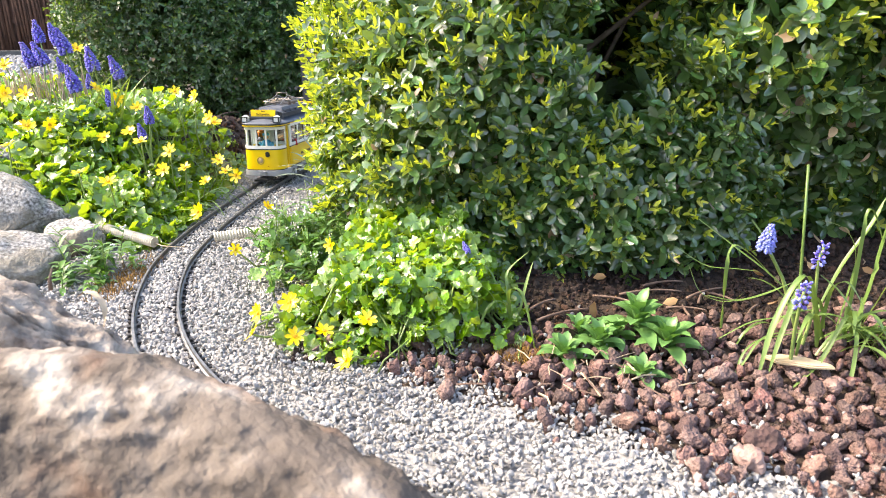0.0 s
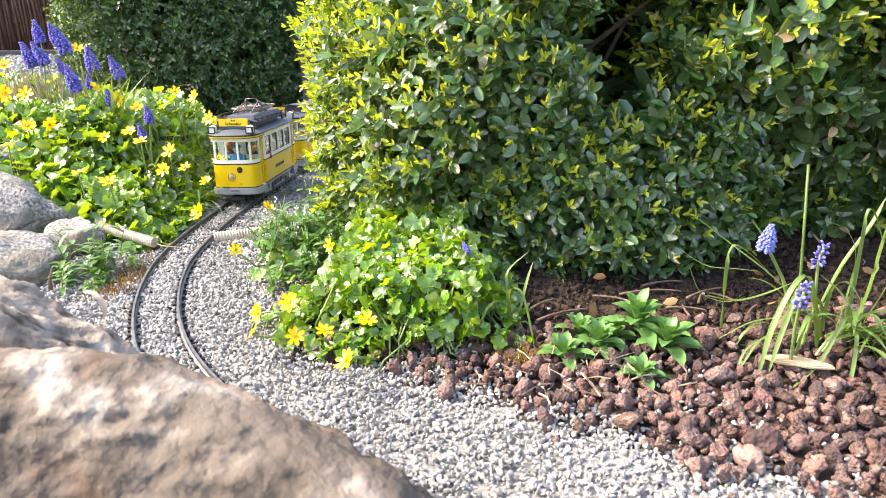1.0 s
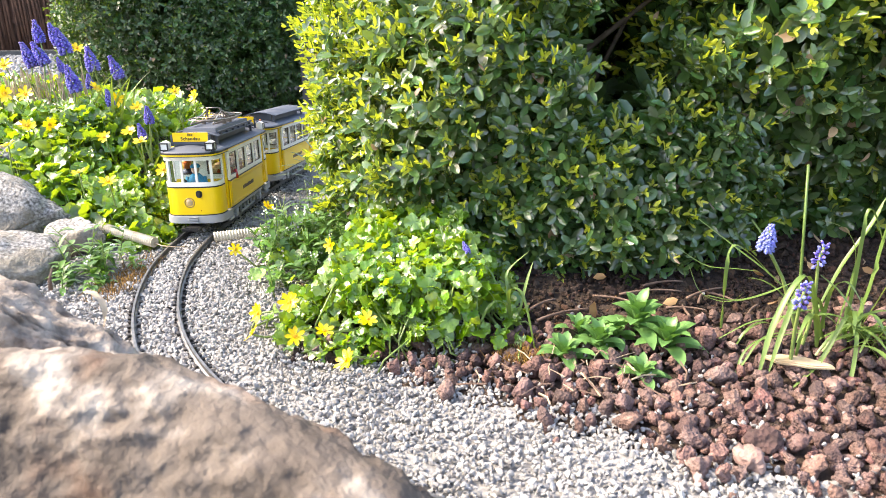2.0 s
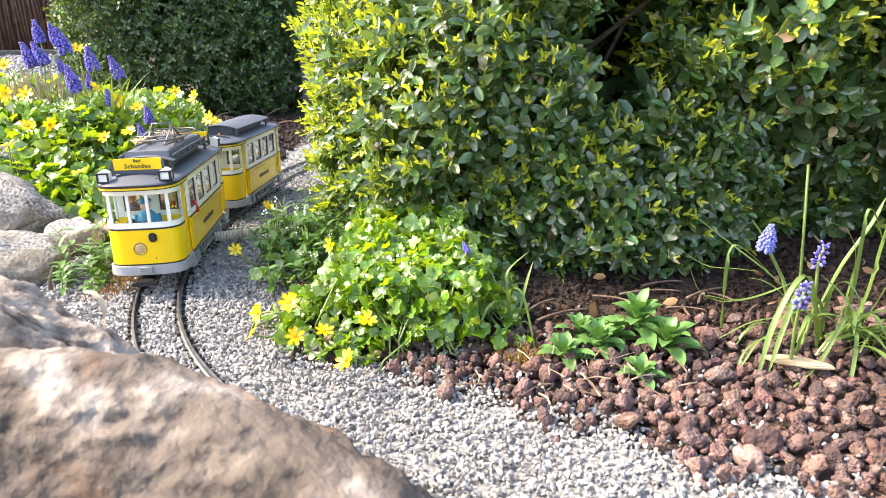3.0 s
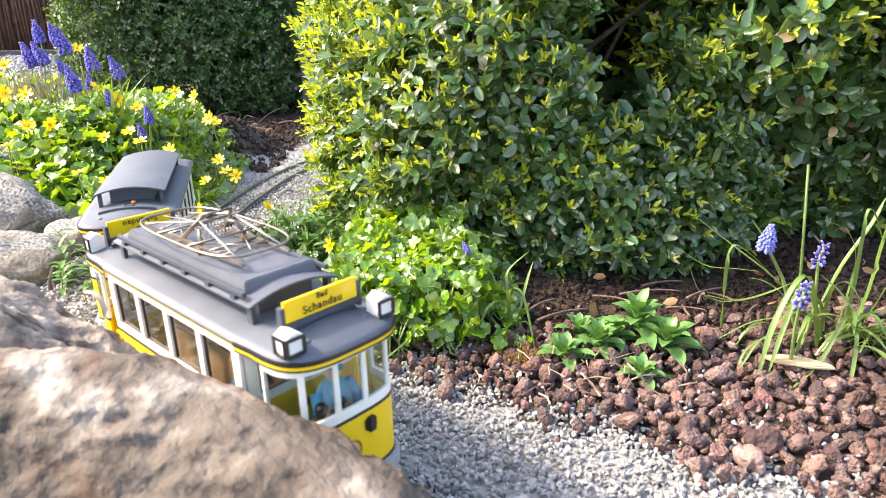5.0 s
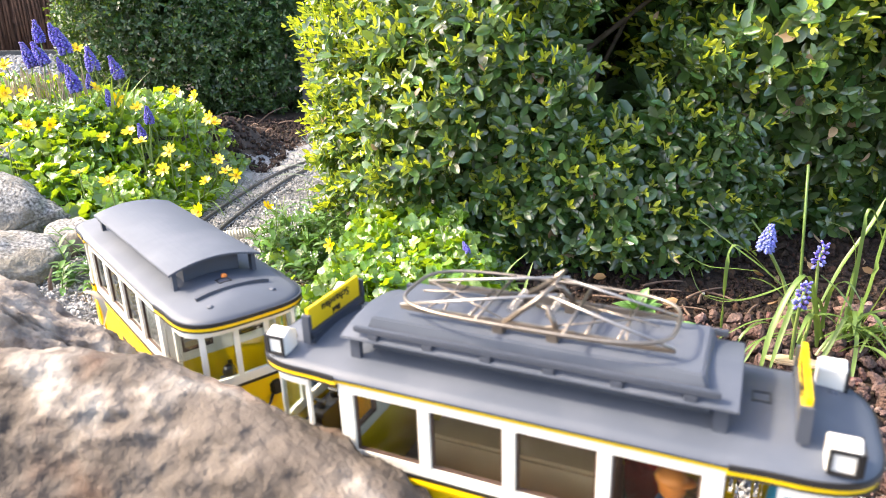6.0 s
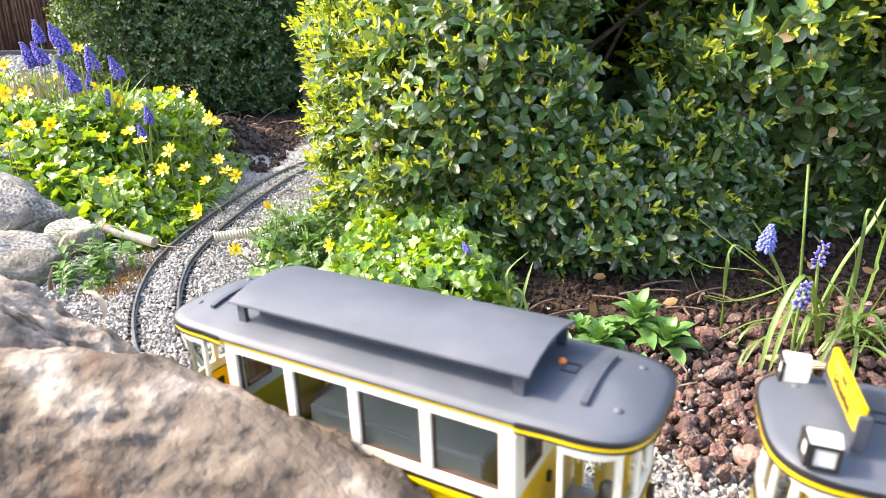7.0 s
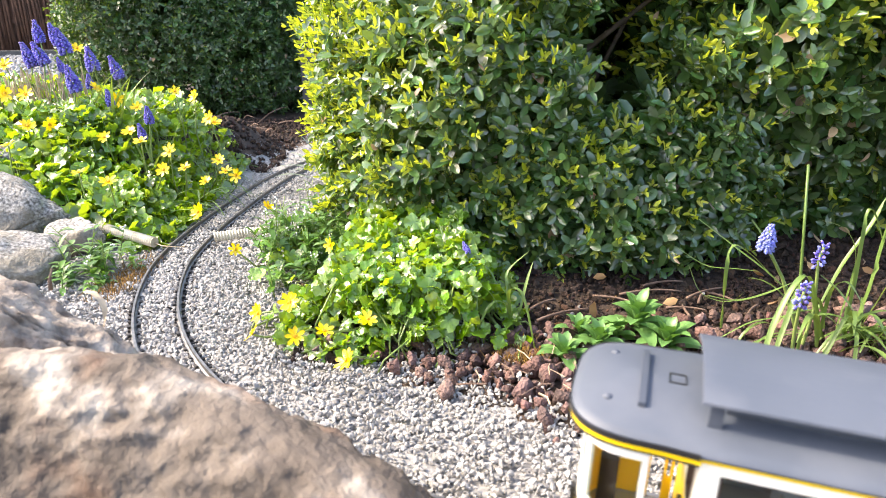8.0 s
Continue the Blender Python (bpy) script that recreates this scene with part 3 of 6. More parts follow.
def bush(name, label, lobes, base, targets, seed, leaf, length, mats, share, view=None, dry=0.004, pairs=5, fine=True):
    rng = np.random.default_rng(seed)
    ob = tagged(new(name), label, "bush")
    ob.location = base
    V, F, S, k = [], [], [], 0
    for i, (n, c, r, power, lumps, depth) in enumerate(lobes):
        P, N = blob_points(n, c, r, power, rng, lumps, seed + i, depth)
        if view:
            m = view(P, N)
            m &= open_air(P)
            P, N = P[m], N[m]
        inner, N2 = blob_points(n // 6, c, [q * 0.78 for q in r], power, rng, lumps, seed + i, 0.5)
        m = open_air(inner)
        inner, N2 = inner[m], N2[m]
        for pts, nrm, size, deep in ((P, N, leaf, False), (inner, N2, leaf * 2.1, True)):
            ok = pts[:, 2] > ground_z(pts[:, 0], pts[:, 1]) + 0.01
            v, f, s = shoots(pts[ok], nrm[ok], rng, length, size, 3 if deep else pairs, 0 if deep else share, dry, fine and not deep)
            V.append(v)
            F.append(f + k)
            S.append(s)
            k += len(v)
    crown = new("crown", big_mesh("crown", np.concatenate(V) - np.array(base), np.concatenate(F), mats, np.concatenate(S)))
    crown.parent = ob
    tagged(crown, kind="stuff")
    branchwork(ob, (0, 0, 0), [Vector(t) - Vector(base) for t in targets], rng)
    return ob


def build_bushes():
    mats = [BOX_LEAF, BOX_NEW, BOX_DRY]
    front = lambda P, N: (N[:, 1] < 0.4) & (P[:, 0] < 0.9) & (P[:, 2] < 0.60)
    bush("box_bush", "large clipped box bush with glossy leaves and yellow-green tips",
         [(10200, (0.130, 1.10, 0.165), (0.299, 0.35, 0.29), 2.6, 0.12, 0.18), (2600, (0.215, 0.875, 0.09), (0.19, 0.14, 0.13), 2.2, 0.12, 0.25)],
         (0.12, 1.12, gz(0.12, 1.12)), [(-0.1, 0.95, 0.2), (0.1, 0.88, 0.3), (0.3, 0.95, 0.3), (0.2, 0.9, 0.12), (0.02, 0.95, 0.36), (-0.05, 1.1, 0.38), (0.27, 0.86, 0.33), (0.24, 0.90, 0.30), (0.30, 0.85, 0.24)], 31, 0.0195, 0.030, mats, 0.78, front, pairs=4)
    bush("box_bush", "spreading box bush with darker leaves above grape hyacinths",
         [(5000, (0.66, 0.98, 0.34), (0.34, 0.28, 0.24), 2.3, 0.18, 0.22), (2100, (0.44, 0.92, 0.27), (0.17, 0.16, 0.18), 2.0, 0.14, 0.25), (2600, (0.70, 1.08, 0.12), (0.44, 0.17, 0.22), 2.4, 0.12, 0.5), (500, (0.40, 1.12, 0.35), (0.12, 0.10, 0.3), 2.0, 0.1, 0.5), (1700, (0.55, 0.97, 0.05), (0.25, 0.12, 0.11), 2.4, 0.12, 0.4)],
         (0.60, 1.10, gz(0.6, 1.1)), [(0.45, 0.9, 0.3), (0.6, 0.85, 0.35), (0.75, 0.85, 0.3), (0.85, 0.95, 0.4), (0.5, 0.92, 0.5), (0.4, 0.95, 0.45)], 32, 0.0240, 0.034, mats, 0.75, front, 0.02, pairs=4)
    mats = [HEDGE_LEAF, HEDGE_NEW, BOX_DRY]
    vis = lambda P, N: (N[:, 1] < 0.3) & (P[:, 2] < 0.75) & (P[:, 0] < 0.1)
    bush("clipped_hedge", "dense dark green clipped hedge at the end of the garden",
         [(17000, (-0.87, 2.95, 0.36), (0.51, 0.55, 0.46), 5.0, 0.035, 0.10)],
         (-0.9, 2.9, -0.07), [(-1.2, 2.5, 0.1), (-0.9, 2.45, 0.1), (-0.6, 2.45, 0.1), (-0.7, 2.42, 0.05)], 33, 0.021, 0.030, mats, 0.9, vis, 0.002, pairs=3, fine=False)


# ---- tram cars ----
def front_line(x_start=0.118, w=0.0422, end=0.1495, grow=0.0):
    """Plan of one platform end, from its right side round the front to its left side."""
    half = [(x_start, w + grow)] if x_start < 0.1175 else []
    for i in range(11):
        a = math.pi / 2 * i / 11
        half.append((0.118 + (end + grow - 0.118) * math.sin(a) ** 0.54, (w + grow) * math.cos(a) ** 0.54))
    return [(x, -y) for x, y in half] + [(end + grow, 0.0)] + [(x, y) for x, y in reversed(half)]


def flip(pts, s):
    return pts if s > 0 else [(-x, -y) for x, y in pts]


def roof_plan(w=0.0464, e=0.0452, end=0.1578):
    half = [(0.0, w), (0.0972, w), (0.0975, e + 0.0012)] + [(0.112 + (end - 0.112) * math.sin(math.pi / 2 * i / 12) ** 0.58, e * math.cos(math.pi / 2 * i / 12) ** 0.58) for i in range(12)] + [(end, 0.0)]
    q = half + [(x, -y) for x, y in reversed(half[:-1])]
    return q + [(-x, -y) for x, y in q[1:-1]]


def arch_sheet(g, x0, x1, w, z, rise, thick, n=10, slot=0):
    ys = [w * (2 * i / n - 1) for i in range(n + 1)]
    zs = [z + rise * (1 - (y / w) ** 2) for y in ys]
    v = [(x, y, h) for x in (x0, x1) for y, h in zip(ys, zs)] + [(x, y, h - thick) for x in (x0, x1) for y, h in zip(ys, zs)]
    m = n + 1
    f = []
    for i in range(n):
        f += [(i, i + 1, m + i + 1, m + i), (2 * m + i + 1, 2 * m + i, 3 * m + i, 3 * m + i + 1), (i + 1, i, 2 * m + i, 2 * m + i + 1), (m + i, m + i + 1, 3 * m + i + 1, 3 * m + i)]
    f += [(0, m, 3 * m, 2 * m), (n, 2 * m + n, 3 * m + n, m + n)]
    return g.add(v, f, slot)


def letters(text, size, parent, m, mat, name="lettering"):
    c = bpy.data.curves.new(name, "FONT")
    c.body, c.size, c.align_x, c.align_y, c.extrude, c.offset = text, size, "CENTER", "CENTER", 0.0002, 0.00008
    c.space_character = 1.12
    c.materials.append(mat)
    ob = new(name, c)
    ob.parent = parent
    ob.matrix_basis = m
    return ob


def tram_car(name, label, motor):
    car = tagged(new(name), label, "model tram")
    # lower body and platforms
    for s in (1, -1):
        g = Geo().wall(flip(front_line(), s), 0.0022, 0.0300, 0.0722)
        part("end_panel", g, YELLOW, car, "glossy yellow rounded end panel")
        part("trim_line", Geo().wall(flip(front_line(grow=0.0006), s), 0.0016, 0.0716, 0.0736), BLACK, car, "black trim line")
        part("trim_line", Geo().wall(flip(front_line(grow=0.0006), s), 0.0016, 0.0288, 0.0304), BLACK, car, "black trim line")
        part("bumper", Geo().wall(flip(front_line(x_start=0.100, grow=0.0028), s), 0.005, 0.0170, 0.0288), FRAME_GREY, car, "grey plastic bumper skirt", bevel=0.0008)
        bl = Geo()
        for k in range(4):
            bl.box(s * 0.1500, s * 0.1548, -0.008, 0.008, 0.0185 + k * 0.0024, 0.0202 + k * 0.0024)
        part("buffer", bl, FRAME_GREY, car, "ribbed grey buffer block", bevel=0.0004)
        part("coupler", Geo().box(min(s * 0.128, s * 0.166), max(s * 0.128, s * 0.166), -0.010, 0.010, 0.008, 0.0135).box(min(s * 0.158, s * 0.168), max(s * 0.158, s * 0.168), -0.014, 0.014, 0.0085, 0.0125), BLACK, car, "black hook coupler", bevel=0.0006)
        part("platform_floor", Geo().prism(flip(front_line(x_start=0.092), s), 0.0262, 0.0282), FRAME_GREY, car)
        # window frame of the end
        line = np.array(flip(front_line(), s))
        fr = Geo().wall(line, 0.0024, 0.0736, 0.0800).wall(line, 0.0024, 0.1130, 0.1216)
        part("end_window_frame", fr, CREAM, car, "cream window frame")
        seg = np.r_[0, np.cumsum(np.hypot(*np.diff(line, axis=0).T))]
        at = lambda u: np.array([np.interp(u, seg, line[:, 0]), np.interp(u, seg, line[:, 1])])
        mid = seg[-1] / 2
        for u0, wd in ((0.0, 0.0028), (mid - 0.0355, 0.0042), (mid - 0.0125, 0.0036), (mid + 0.0125 - 0.0036, 0.0036), (mid + 0.0355 - 0.0042, 0.0042), (seg[-1] - 0.0028, 0.0028)):
            pts = [at(u0 + wd * i / 3) for i in range(4)]
            part("window_post", Geo().wall(pts, 0.0026, 0.0790, 0.1140), CREAM, car, bevel=0.0004)
        for a, b in ((0.003, mid - 0.035), (mid - 0.031, mid - 0.0128), (mid - 0.0092, mid + 0.0092), (mid + 0.0128, mid + 0.031), (mid + 0.035, seg[-1] - 0.003)):
            pts = [at(a + (b - a) * i / 5) for i in range(6)]
            pane = part("pane", Geo().wall([p - np.array([s * 0.001, 0]) for p in pts], 0.0005, 0.0795, 0.1135), PANE, car)
            pane.visible_shadow = False
        # bulkhead between saloon and platform, with its doorway
        x0, x1 = sorted((s * 0.0955, s * 0.0975))
        part("bulkhead", Geo().box(x0, x1, -0.0405, 0.0405, 0.028, 0.0765), YELLOW, car, "yellow inner bulkhead")
        bk = Geo()
        for y0, y1 in ((-0.0405, -0.032), (-0.010, 0.010), (0.032, 0.0405)):
            bk.box(x0, x1, y0, y1, 0.0835, 0.1135)
        bk.box(x0, x1, -0.0405, 0.0405, 0.1135, 0.1205).box(x0, x1, -0.0405, 0.0405, 0.0765, 0.0835)
        part("bulkhead_frame", bk, CREAM, car, "cream upper bulkhead")
        xf = sorted((s * 0.0950, s * 0.0982))
        for yc in (-0.021, 0.021):
            wf = Geo().box(*xf, yc - 0.011, yc + 0.011, 0.0835, 0.0850).box(*xf, yc - 0.011, yc + 0.011, 0.1120, 0.1135)
            wf.box(*xf, yc - 0.011, yc - 0.0095, 0.0850, 0.1120).box(*xf, yc + 0.0095, yc + 0.011, 0.0850, 0.1120)
            part("bulkhead_window", wf, BROWN_TRIM, car, "brown bulkhead window frame")
        part("door_handle", Geo().box(*sorted((s * 0.0975, s * 0.0995)), -0.0015, 0.0015, 0.060, 0.066), BLACK, car)
        # platform gates, on one side only
        for q in (-1, 1):
            for xg in (0.1022, 0.1150) if q > 0 else ():
                ys = (q * 0.0400 - 0.0010, q * 0.0400 + 0.0010)
                gt = Geo()
                outer, hole = [(-0.0026, 0.030), (0.0026, 0.030), (0.0026, 0.1185), (-0.0026, 0.1185)], [(-0.0011, 0.046), (0.0011, 0.046), (0.0011, 0.112), (-0.0011, 0.112)]
                v = [(s * (xg + x), y, z) for y in ys for x, z in outer + hole]
                f = []
                for k in range(4):
                    l = (k + 1) % 4
                    f += [(k, l, 4 + l, 4 + k), (8 + l, 8 + k, 12 + k, 12 + l), (k, 8 + k, 8 + l, l), (4 + k, 4 + l, 12 + l, 12 + k)]
                part("gate", gt.add(v, f), YELLOW, car, "yellow slotted platform gate")
            part("step", Geo().box(min(s * 0.099, s * 0.118), max(s * 0.099, s * 0.118), q * 0.044 - 0.006, q * 0.044 + 0.003, 0.013, 0.0165), FRAME_GREY, car, "grey boarding step", bevel=0.0005)
        # lamp, socket and tail lamp
        lg = Geo()
        ring = [(s * 0.1490, -0.004 * s + 0.0072 * math.cos(a), 0.0490 + 0.0072 * math.sin(a)) for a in np.linspace(0, 2 * math.pi, 24, endpoint=False)]
        lamp = part("headlamp", lg.tube(ring, 0.0011, 6, closed=True), BRASS, car, "round brass-rimmed headlamp", smooth=True)
        part("lens", Geo().ball((s * 0.1480, -0.004 * s, 0.0490), 0.0068, (0.42, 1, 1), n=16, m=8), LENS, lamp, "amber glass lens", smooth=True)
        part("socket", Geo().box(min(s * 0.146, s * 0.1512), max(s * 0.146, s * 0.1512), s * 0.012 - 0.0045, s * 0.012 + 0.0045, 0.0585, 0.0660).box(min(s * 0.148, s * 0.1525), max(s * 0.148, s * 0.1525), s * 0.012 - 0.0028, s * 0.012 + 0.0028, 0.0570, 0.0675), BLACK, car, "black electric socket", bevel=0.0006)
        part("tail_lamp", Geo().ball((s * 0.1475, s * 0.0125, 0.0365), 0.0022, n=10), RED, car, "small red tail lamp", smooth=True)
        # controller stand on the platform
        part("controller", Geo().box(min(s * 0.130, s * 0.140), max(s * 0.130, s * 0.140), -s * 0.014 - 0.006, -s * 0.014 + 0.006, 0.028, 0.074).ball((s * 0.135, -s * 0.014, 0.078), 0.005), BLACK, car, "black driver's controller", bevel=0.0008)
    # saloon sides
    for q in (1, -1):
        yo, yi = q * 0.0435, q * 0.0412
        y0, y1 = sorted((yo, yi))
        side = part("side_panel", Geo().box(-0.0975, 0.0975, y0, y1, 0.0300, 0.0722), YELLOW, car, "yellow saloon side panel", bevel=0.0005)
        ya, yb = sorted((yo, yo + q * 0.0010))
        fr = Geo().box(-0.093, 0.093, ya, yb, 0.0655, 0.0672).box(-0.093, 0.093, ya, yb, 0.0335, 0.0352)
        fr.box(-0.093, -0.0913, ya, yb, 0.0352, 0.0655).box(0.0913, 0.093, ya, yb, 0.0352, 0.0655)
        part("panel_frame", fr, YELLOW, side, bevel=0.0003)
        yc, yd = sorted((yo, yo + q * 0.0022))
        part("ledge", Geo().box(-0.0975, 0.0975, yc, yd, 0.0685, 0.0708), YELLOW, side, bevel=0.0004)
        part("trim_line", Geo().box(-0.0978, 0.0978, *sorted((yo - q * 0.0004, yo + q * 0.0007)), 0.0716, 0.0736), BLACK, car)
        part("trim_line", Geo().box(-0.0978, 0.0978, *sorted((yo - q * 0.0004, yo + q * 0.0007)), 0.0288, 0.0304), BLACK, car)
        for k, (a, b) in enumerate(((-0.030, -0.019), (-0.0175, -0.010), (-0.0085, 0.004), (0.0055, 0.014), (0.0155, 0.024), (0.0255, 0.032))):
            part("lettering", Geo().box(a, b, *sorted((yo, yo + q * 0.0004)), 0.0470, 0.0530 - 0.0008 * (k % 2)), BROWN_TRIM, side)
        wf = Geo().box(-0.0975, 0.0975, y0, y1, 0.0736, 0.0795).box(-0.0975, 0.0975, y0, y1, 0.1150, 0.1235)
        part("window_band", wf, CREAM, car, "cream window band")
        for k in range(5):
            xc = -0.0975 + 0.0045 + k * (0.186 / 4)
            hw = 0.0045 if k in (0, 4) else 0.0034
            part("pillar", Geo().box(xc - hw, xc + hw, *sorted((yi, yo + q * 0.0004)), 0.0793, 0.1152), CREAM, car, bevel=0.0005)
        for k in range(4):
            xa = -0.093 + k * 0.0465 + (0.0045 if k == 0 else 0.0034)
            xb = -0.093 + (k + 1) * 0.0465 - (0.0045 if k == 3 else 0.0034)
            yt = sorted((yi - q * 0.0006, yi + q * 0.0010))
            win = part("window_frame", Geo().box(xa, xb, *yt, 0.0795, 0.0810).box(xa, xb, *yt, 0.1137, 0.1150).box(xa, xa + 0.0013, *yt, 0.081, 0.1137).box(xb - 0.0013, xb, *yt, 0.081, 0.1137), BROWN_TRIM, car, "thin brown window frame")
            pn = part("pane", Geo().box(xa + 0.001, xb - 0.001, yi - 0.0002, yi + 0.0002, 0.0800, 0.1145), PANE, win)
            pn.visible_shadow = False
        # running gear behind the skirt
        rg = Geo().box(-0.097, 0.097, *sorted((q * 0.040, q * 0.0365)), 0.0215, 0.0288)
        for xa, xb in ((-0.085, -0.055), (0.055, 0.085)):
            rg.box(xa, xb, *sorted((q * 0.040, q * 0.034)), 0.0095, 0.0150)
            rg.box((xa + xb) / 2 - 0.006, (xa + xb) / 2 + 0.006, *sorted((q * 0.0425, q * 0.034)), 0.0090, 0.0225)
            rg.box(xa, xa + 0.003, *sorted((q * 0.040, q * 0.036)), 0.0095, 0.0220).box(xb - 0.003, xb, *sorted((q * 0.040, q * 0.036)), 0.0095, 0.0220)
        rg.box(-0.040, 0.040, *sorted((q * 0.040, q * 0.037)), 0.0085, 0.0115)
        for k in range(5):
            rg.box(-0.040 + k * 0.019, -0.037 + k * 0.019, *sorted((q * 0.040, q * 0.037)), 0.0085, 0.022)
        part("running_gear", rg, FRAME_GREY, car, "grey axle guards and springs", bevel=0.0004)
    part("ceiling", Geo().box(-0.0945, 0.0945, -0.0405, 0.0405, 0.1206, 0.1222), CREAM, car)
    part("saloon_floor", Geo().box(-0.0955, 0.0955, -0.041, 0.041, 0.0265, 0.0290), FRAME_GREY, car)
    # roof
    plan = roof_plan()
    g = Geo()
    ts = (1.0, 0.86, 0.66, 0.42, 0.2, 0.0)
    n = len(plan)
    v = []
    for t in ts:
        for x, y in plan:
            ax = abs(x)
            xr = math.copysign(min(ax, 0.11) + max(ax - 0.11, 0) * (0.35 + 0.65 * t), x)
            v.append((xr, y * t, 0.1252 + 0.0085 * (1 - t ** 1.8)))
    f = [(i * n + k, i * n + (k + 1) % n, (i + 1) * n + (k + 1) % n, (i + 1) * n + k) for i in range(len(ts) - 1) for k in range(n)]
    lo = len(v)
    v += [(x, y, 0.1235) for x, y in plan]
    f += [(k, lo + k, lo + (k + 1) % n, (k + 1) % n) for k in range(n)] + [tuple(range(lo, lo + n))]
    roof = part("roof", g.add(v, f), ROOF_GREY, car, "dark grey matt arched roof", smooth=True)
    for s in (1, -1):
        rl = [(x, y) for x, y in plan if x * s > 0.0973]
        rl = sorted(rl, key=lambda p: math.atan2(p[1] * s, (p[0] * s - 0.09)))
        part("roof_band", Geo().wall(rl, 0.0020, 0.1203, 0.1232), YELLOW, roof, "yellow band along the platform roof")
        ex = [(x + 0.0006 * s, y * 1.012) for x, y in rl]
        part("roof_edge", Geo().wall(ex, 0.0016, 0.1228, 0.1254), BLACK, roof, "black roof edge line")
        part("roof_edge", Geo().wall(ex, 0.0016, 0.1195, 0.1204), BLACK, roof, "black roof edge line")
    for q in (1, -1):
        part("eave_line", Geo().box(-0.0975, 0.0975, *sorted((q * 0.0435, q * 0.0452)), 0.1212, 0.1235), YELLOW, roof, "thin yellow eave line")
    # raised ventilator roof
    vb = Geo()
    vb.box(-0.088, 0.088, -0.0205, 0.0205, 0.130, 0.1455)
    for sx in (-1, 1):
        for sy in (-1, 1):
            xa, xb = sorted((sx * 0.090, sx * 0.096))
            vb.box(xa, xb, sy * 0.029 - 0.0015, sy * 0.029 + 0.0015, 0.1275, 0.1425)
    part("ventilator_base", vb, RACK_GREY, roof)
    vt = part("ventilator_roof", arch_sheet(Geo(), -0.100, 0.100, 0.0337, 0.1435, 0.0062, 0.0016, 14), ROOF_GREY, roof, "long curved grey ventilator roof", bevel=0.0004)
    for s in (1, -1):
        for q in (-1, 1):
            part("roof_vent", Geo().ball((s * 0.1400, 0.022 * q, 0.1300), 0.0024, (1, 1, 0.6)), ROOF_GREY, roof, smooth=True)
        hz = 0.1330
        hf = Geo()
        for x0, x1, y0, y1 in ((-0.0042, 0.0042, -0.0046, -0.0038), (-0.0042, 0.0042, 0.0038, 0.0046), (-0.0042, -0.0034, -0.0038, 0.0038), (0.0034, 0.0042, -0.0038, 0.0038)):
            hf.box(s * 0.1090 + x0, s * 0.1090 + x1, y0, y1, hz - 0.002, hz + 0.0010)
        part("hatch", hf, BLACK, roof, "thin square hatch outline")
        hb, m = Geo(), 13
        ys = np.linspace(-0.026, 0.026, m)
        zs = 0.1250 + 0.0095 * (1 - np.abs(ys / 0.044) ** 2.2)
        v = [(s * 0.1245 + dx, y, z + dz) for y, z in zip(ys, zs) for dx, dz in ((-0.0016, -0.002), (0.0016, -0.002), (0.0016, 0.0012), (-0.0016, 0.0012))]
        hb.add(v, [(i * 4 + k, i * 4 + (k + 1) % 4, i * 4 + 4 + (k + 1) % 4, i * 4 + 4 + k) for i in range(m - 1) for k in range(4)] + [(3, 2, 1, 0), (4 * m - 4, 4 * m - 3, 4 * m - 2, 4 * m - 1)])
        part("sign_rail", hb, RACK_GREY, roof)
    # wheelsets
    sets = []
    for xw in (-0.07, 0.07):
        ws = Geo()
        for q in (-1, 1):
            for k, (r, ya, yb) in enumerate(((0.0148, 0.0222, 0.0262), (0.0172, 0.0208, 0.0222))):
                c0 = [(r * math.cos(a), q * ya, r * math.sin(a)) for a in np.linspace(0, 2 * math.pi, 24, endpoint=False)]
                c1 = [(x, q * yb, z) for x, _, z in c0]
                ws.add(c0 + c1, [tuple(range(24)), tuple(range(47, 23, -1))] + [(i, (i + 1) % 24, 24 + (i + 1) % 24, 24 + i) for i in range(24)])
            for k in range(5):
                a = 2 * math.pi * k / 5
                ws.box(0.007 * math.cos(a) - 0.0015, 0.007 * math.cos(a) + 0.0015, q * 0.0262 - 0.0006, q * 0.0262 + 0.0008, 0.007 * math.sin(a) - 0.0015, 0.007 * math.sin(a) + 0.0015)
        ws.tube([(0, -0.030, 0), (0, 0.030, 0)], 0.002, 8)
        w = part("wheelset", ws, RAIL, car, "dark metal spoked wheelset")
        w.matrix_basis = pose(xw, 0, 0.0148)
        sets.append(w)
    if motor:
        motor_fittings(car, roof)
    else:
        part("bead", Geo().ball((0.1030, 0.003, 0.1345), 0.0024, (1, 1, 0.8)), ORANGE, roof, "small orange bead on the roof", smooth=True)
        part("bench", Geo().box(-0.088, 0.088, 0.020, 0.039, 0.029, 0.052).box(-0.088, 0.088, 0.036, 0.040, 0.052, 0.075), FRAME_GREY, car, "long grey bench", bevel=0.001)
        part("bench", Geo().box(-0.088, 0.088, -0.039, -0.020, 0.029, 0.052).box(-0.088, 0.088, -0.040, -0.036, 0.052, 0.075), FRAME_GREY, car, "long grey bench", bevel=0.001)
        part("equipment_box", Geo().box(-0.052, 0.070, -0.024, 0.024, 0.029, 0.079), FRAME_GREY, car, "grey box inside the saloon", bevel=0.0015)
        pts = [(0.149, 0.010, 0.058), (0.155, 0.004, 0.054), (0.157, -0.010, 0.047), (0.158, -0.018, 0.040), (0.163, -0.018, 0.037), (0.174, -0.008, 0.043), (0.186, -0.002, 0.045), (0.197, -0.004, 0.040)]
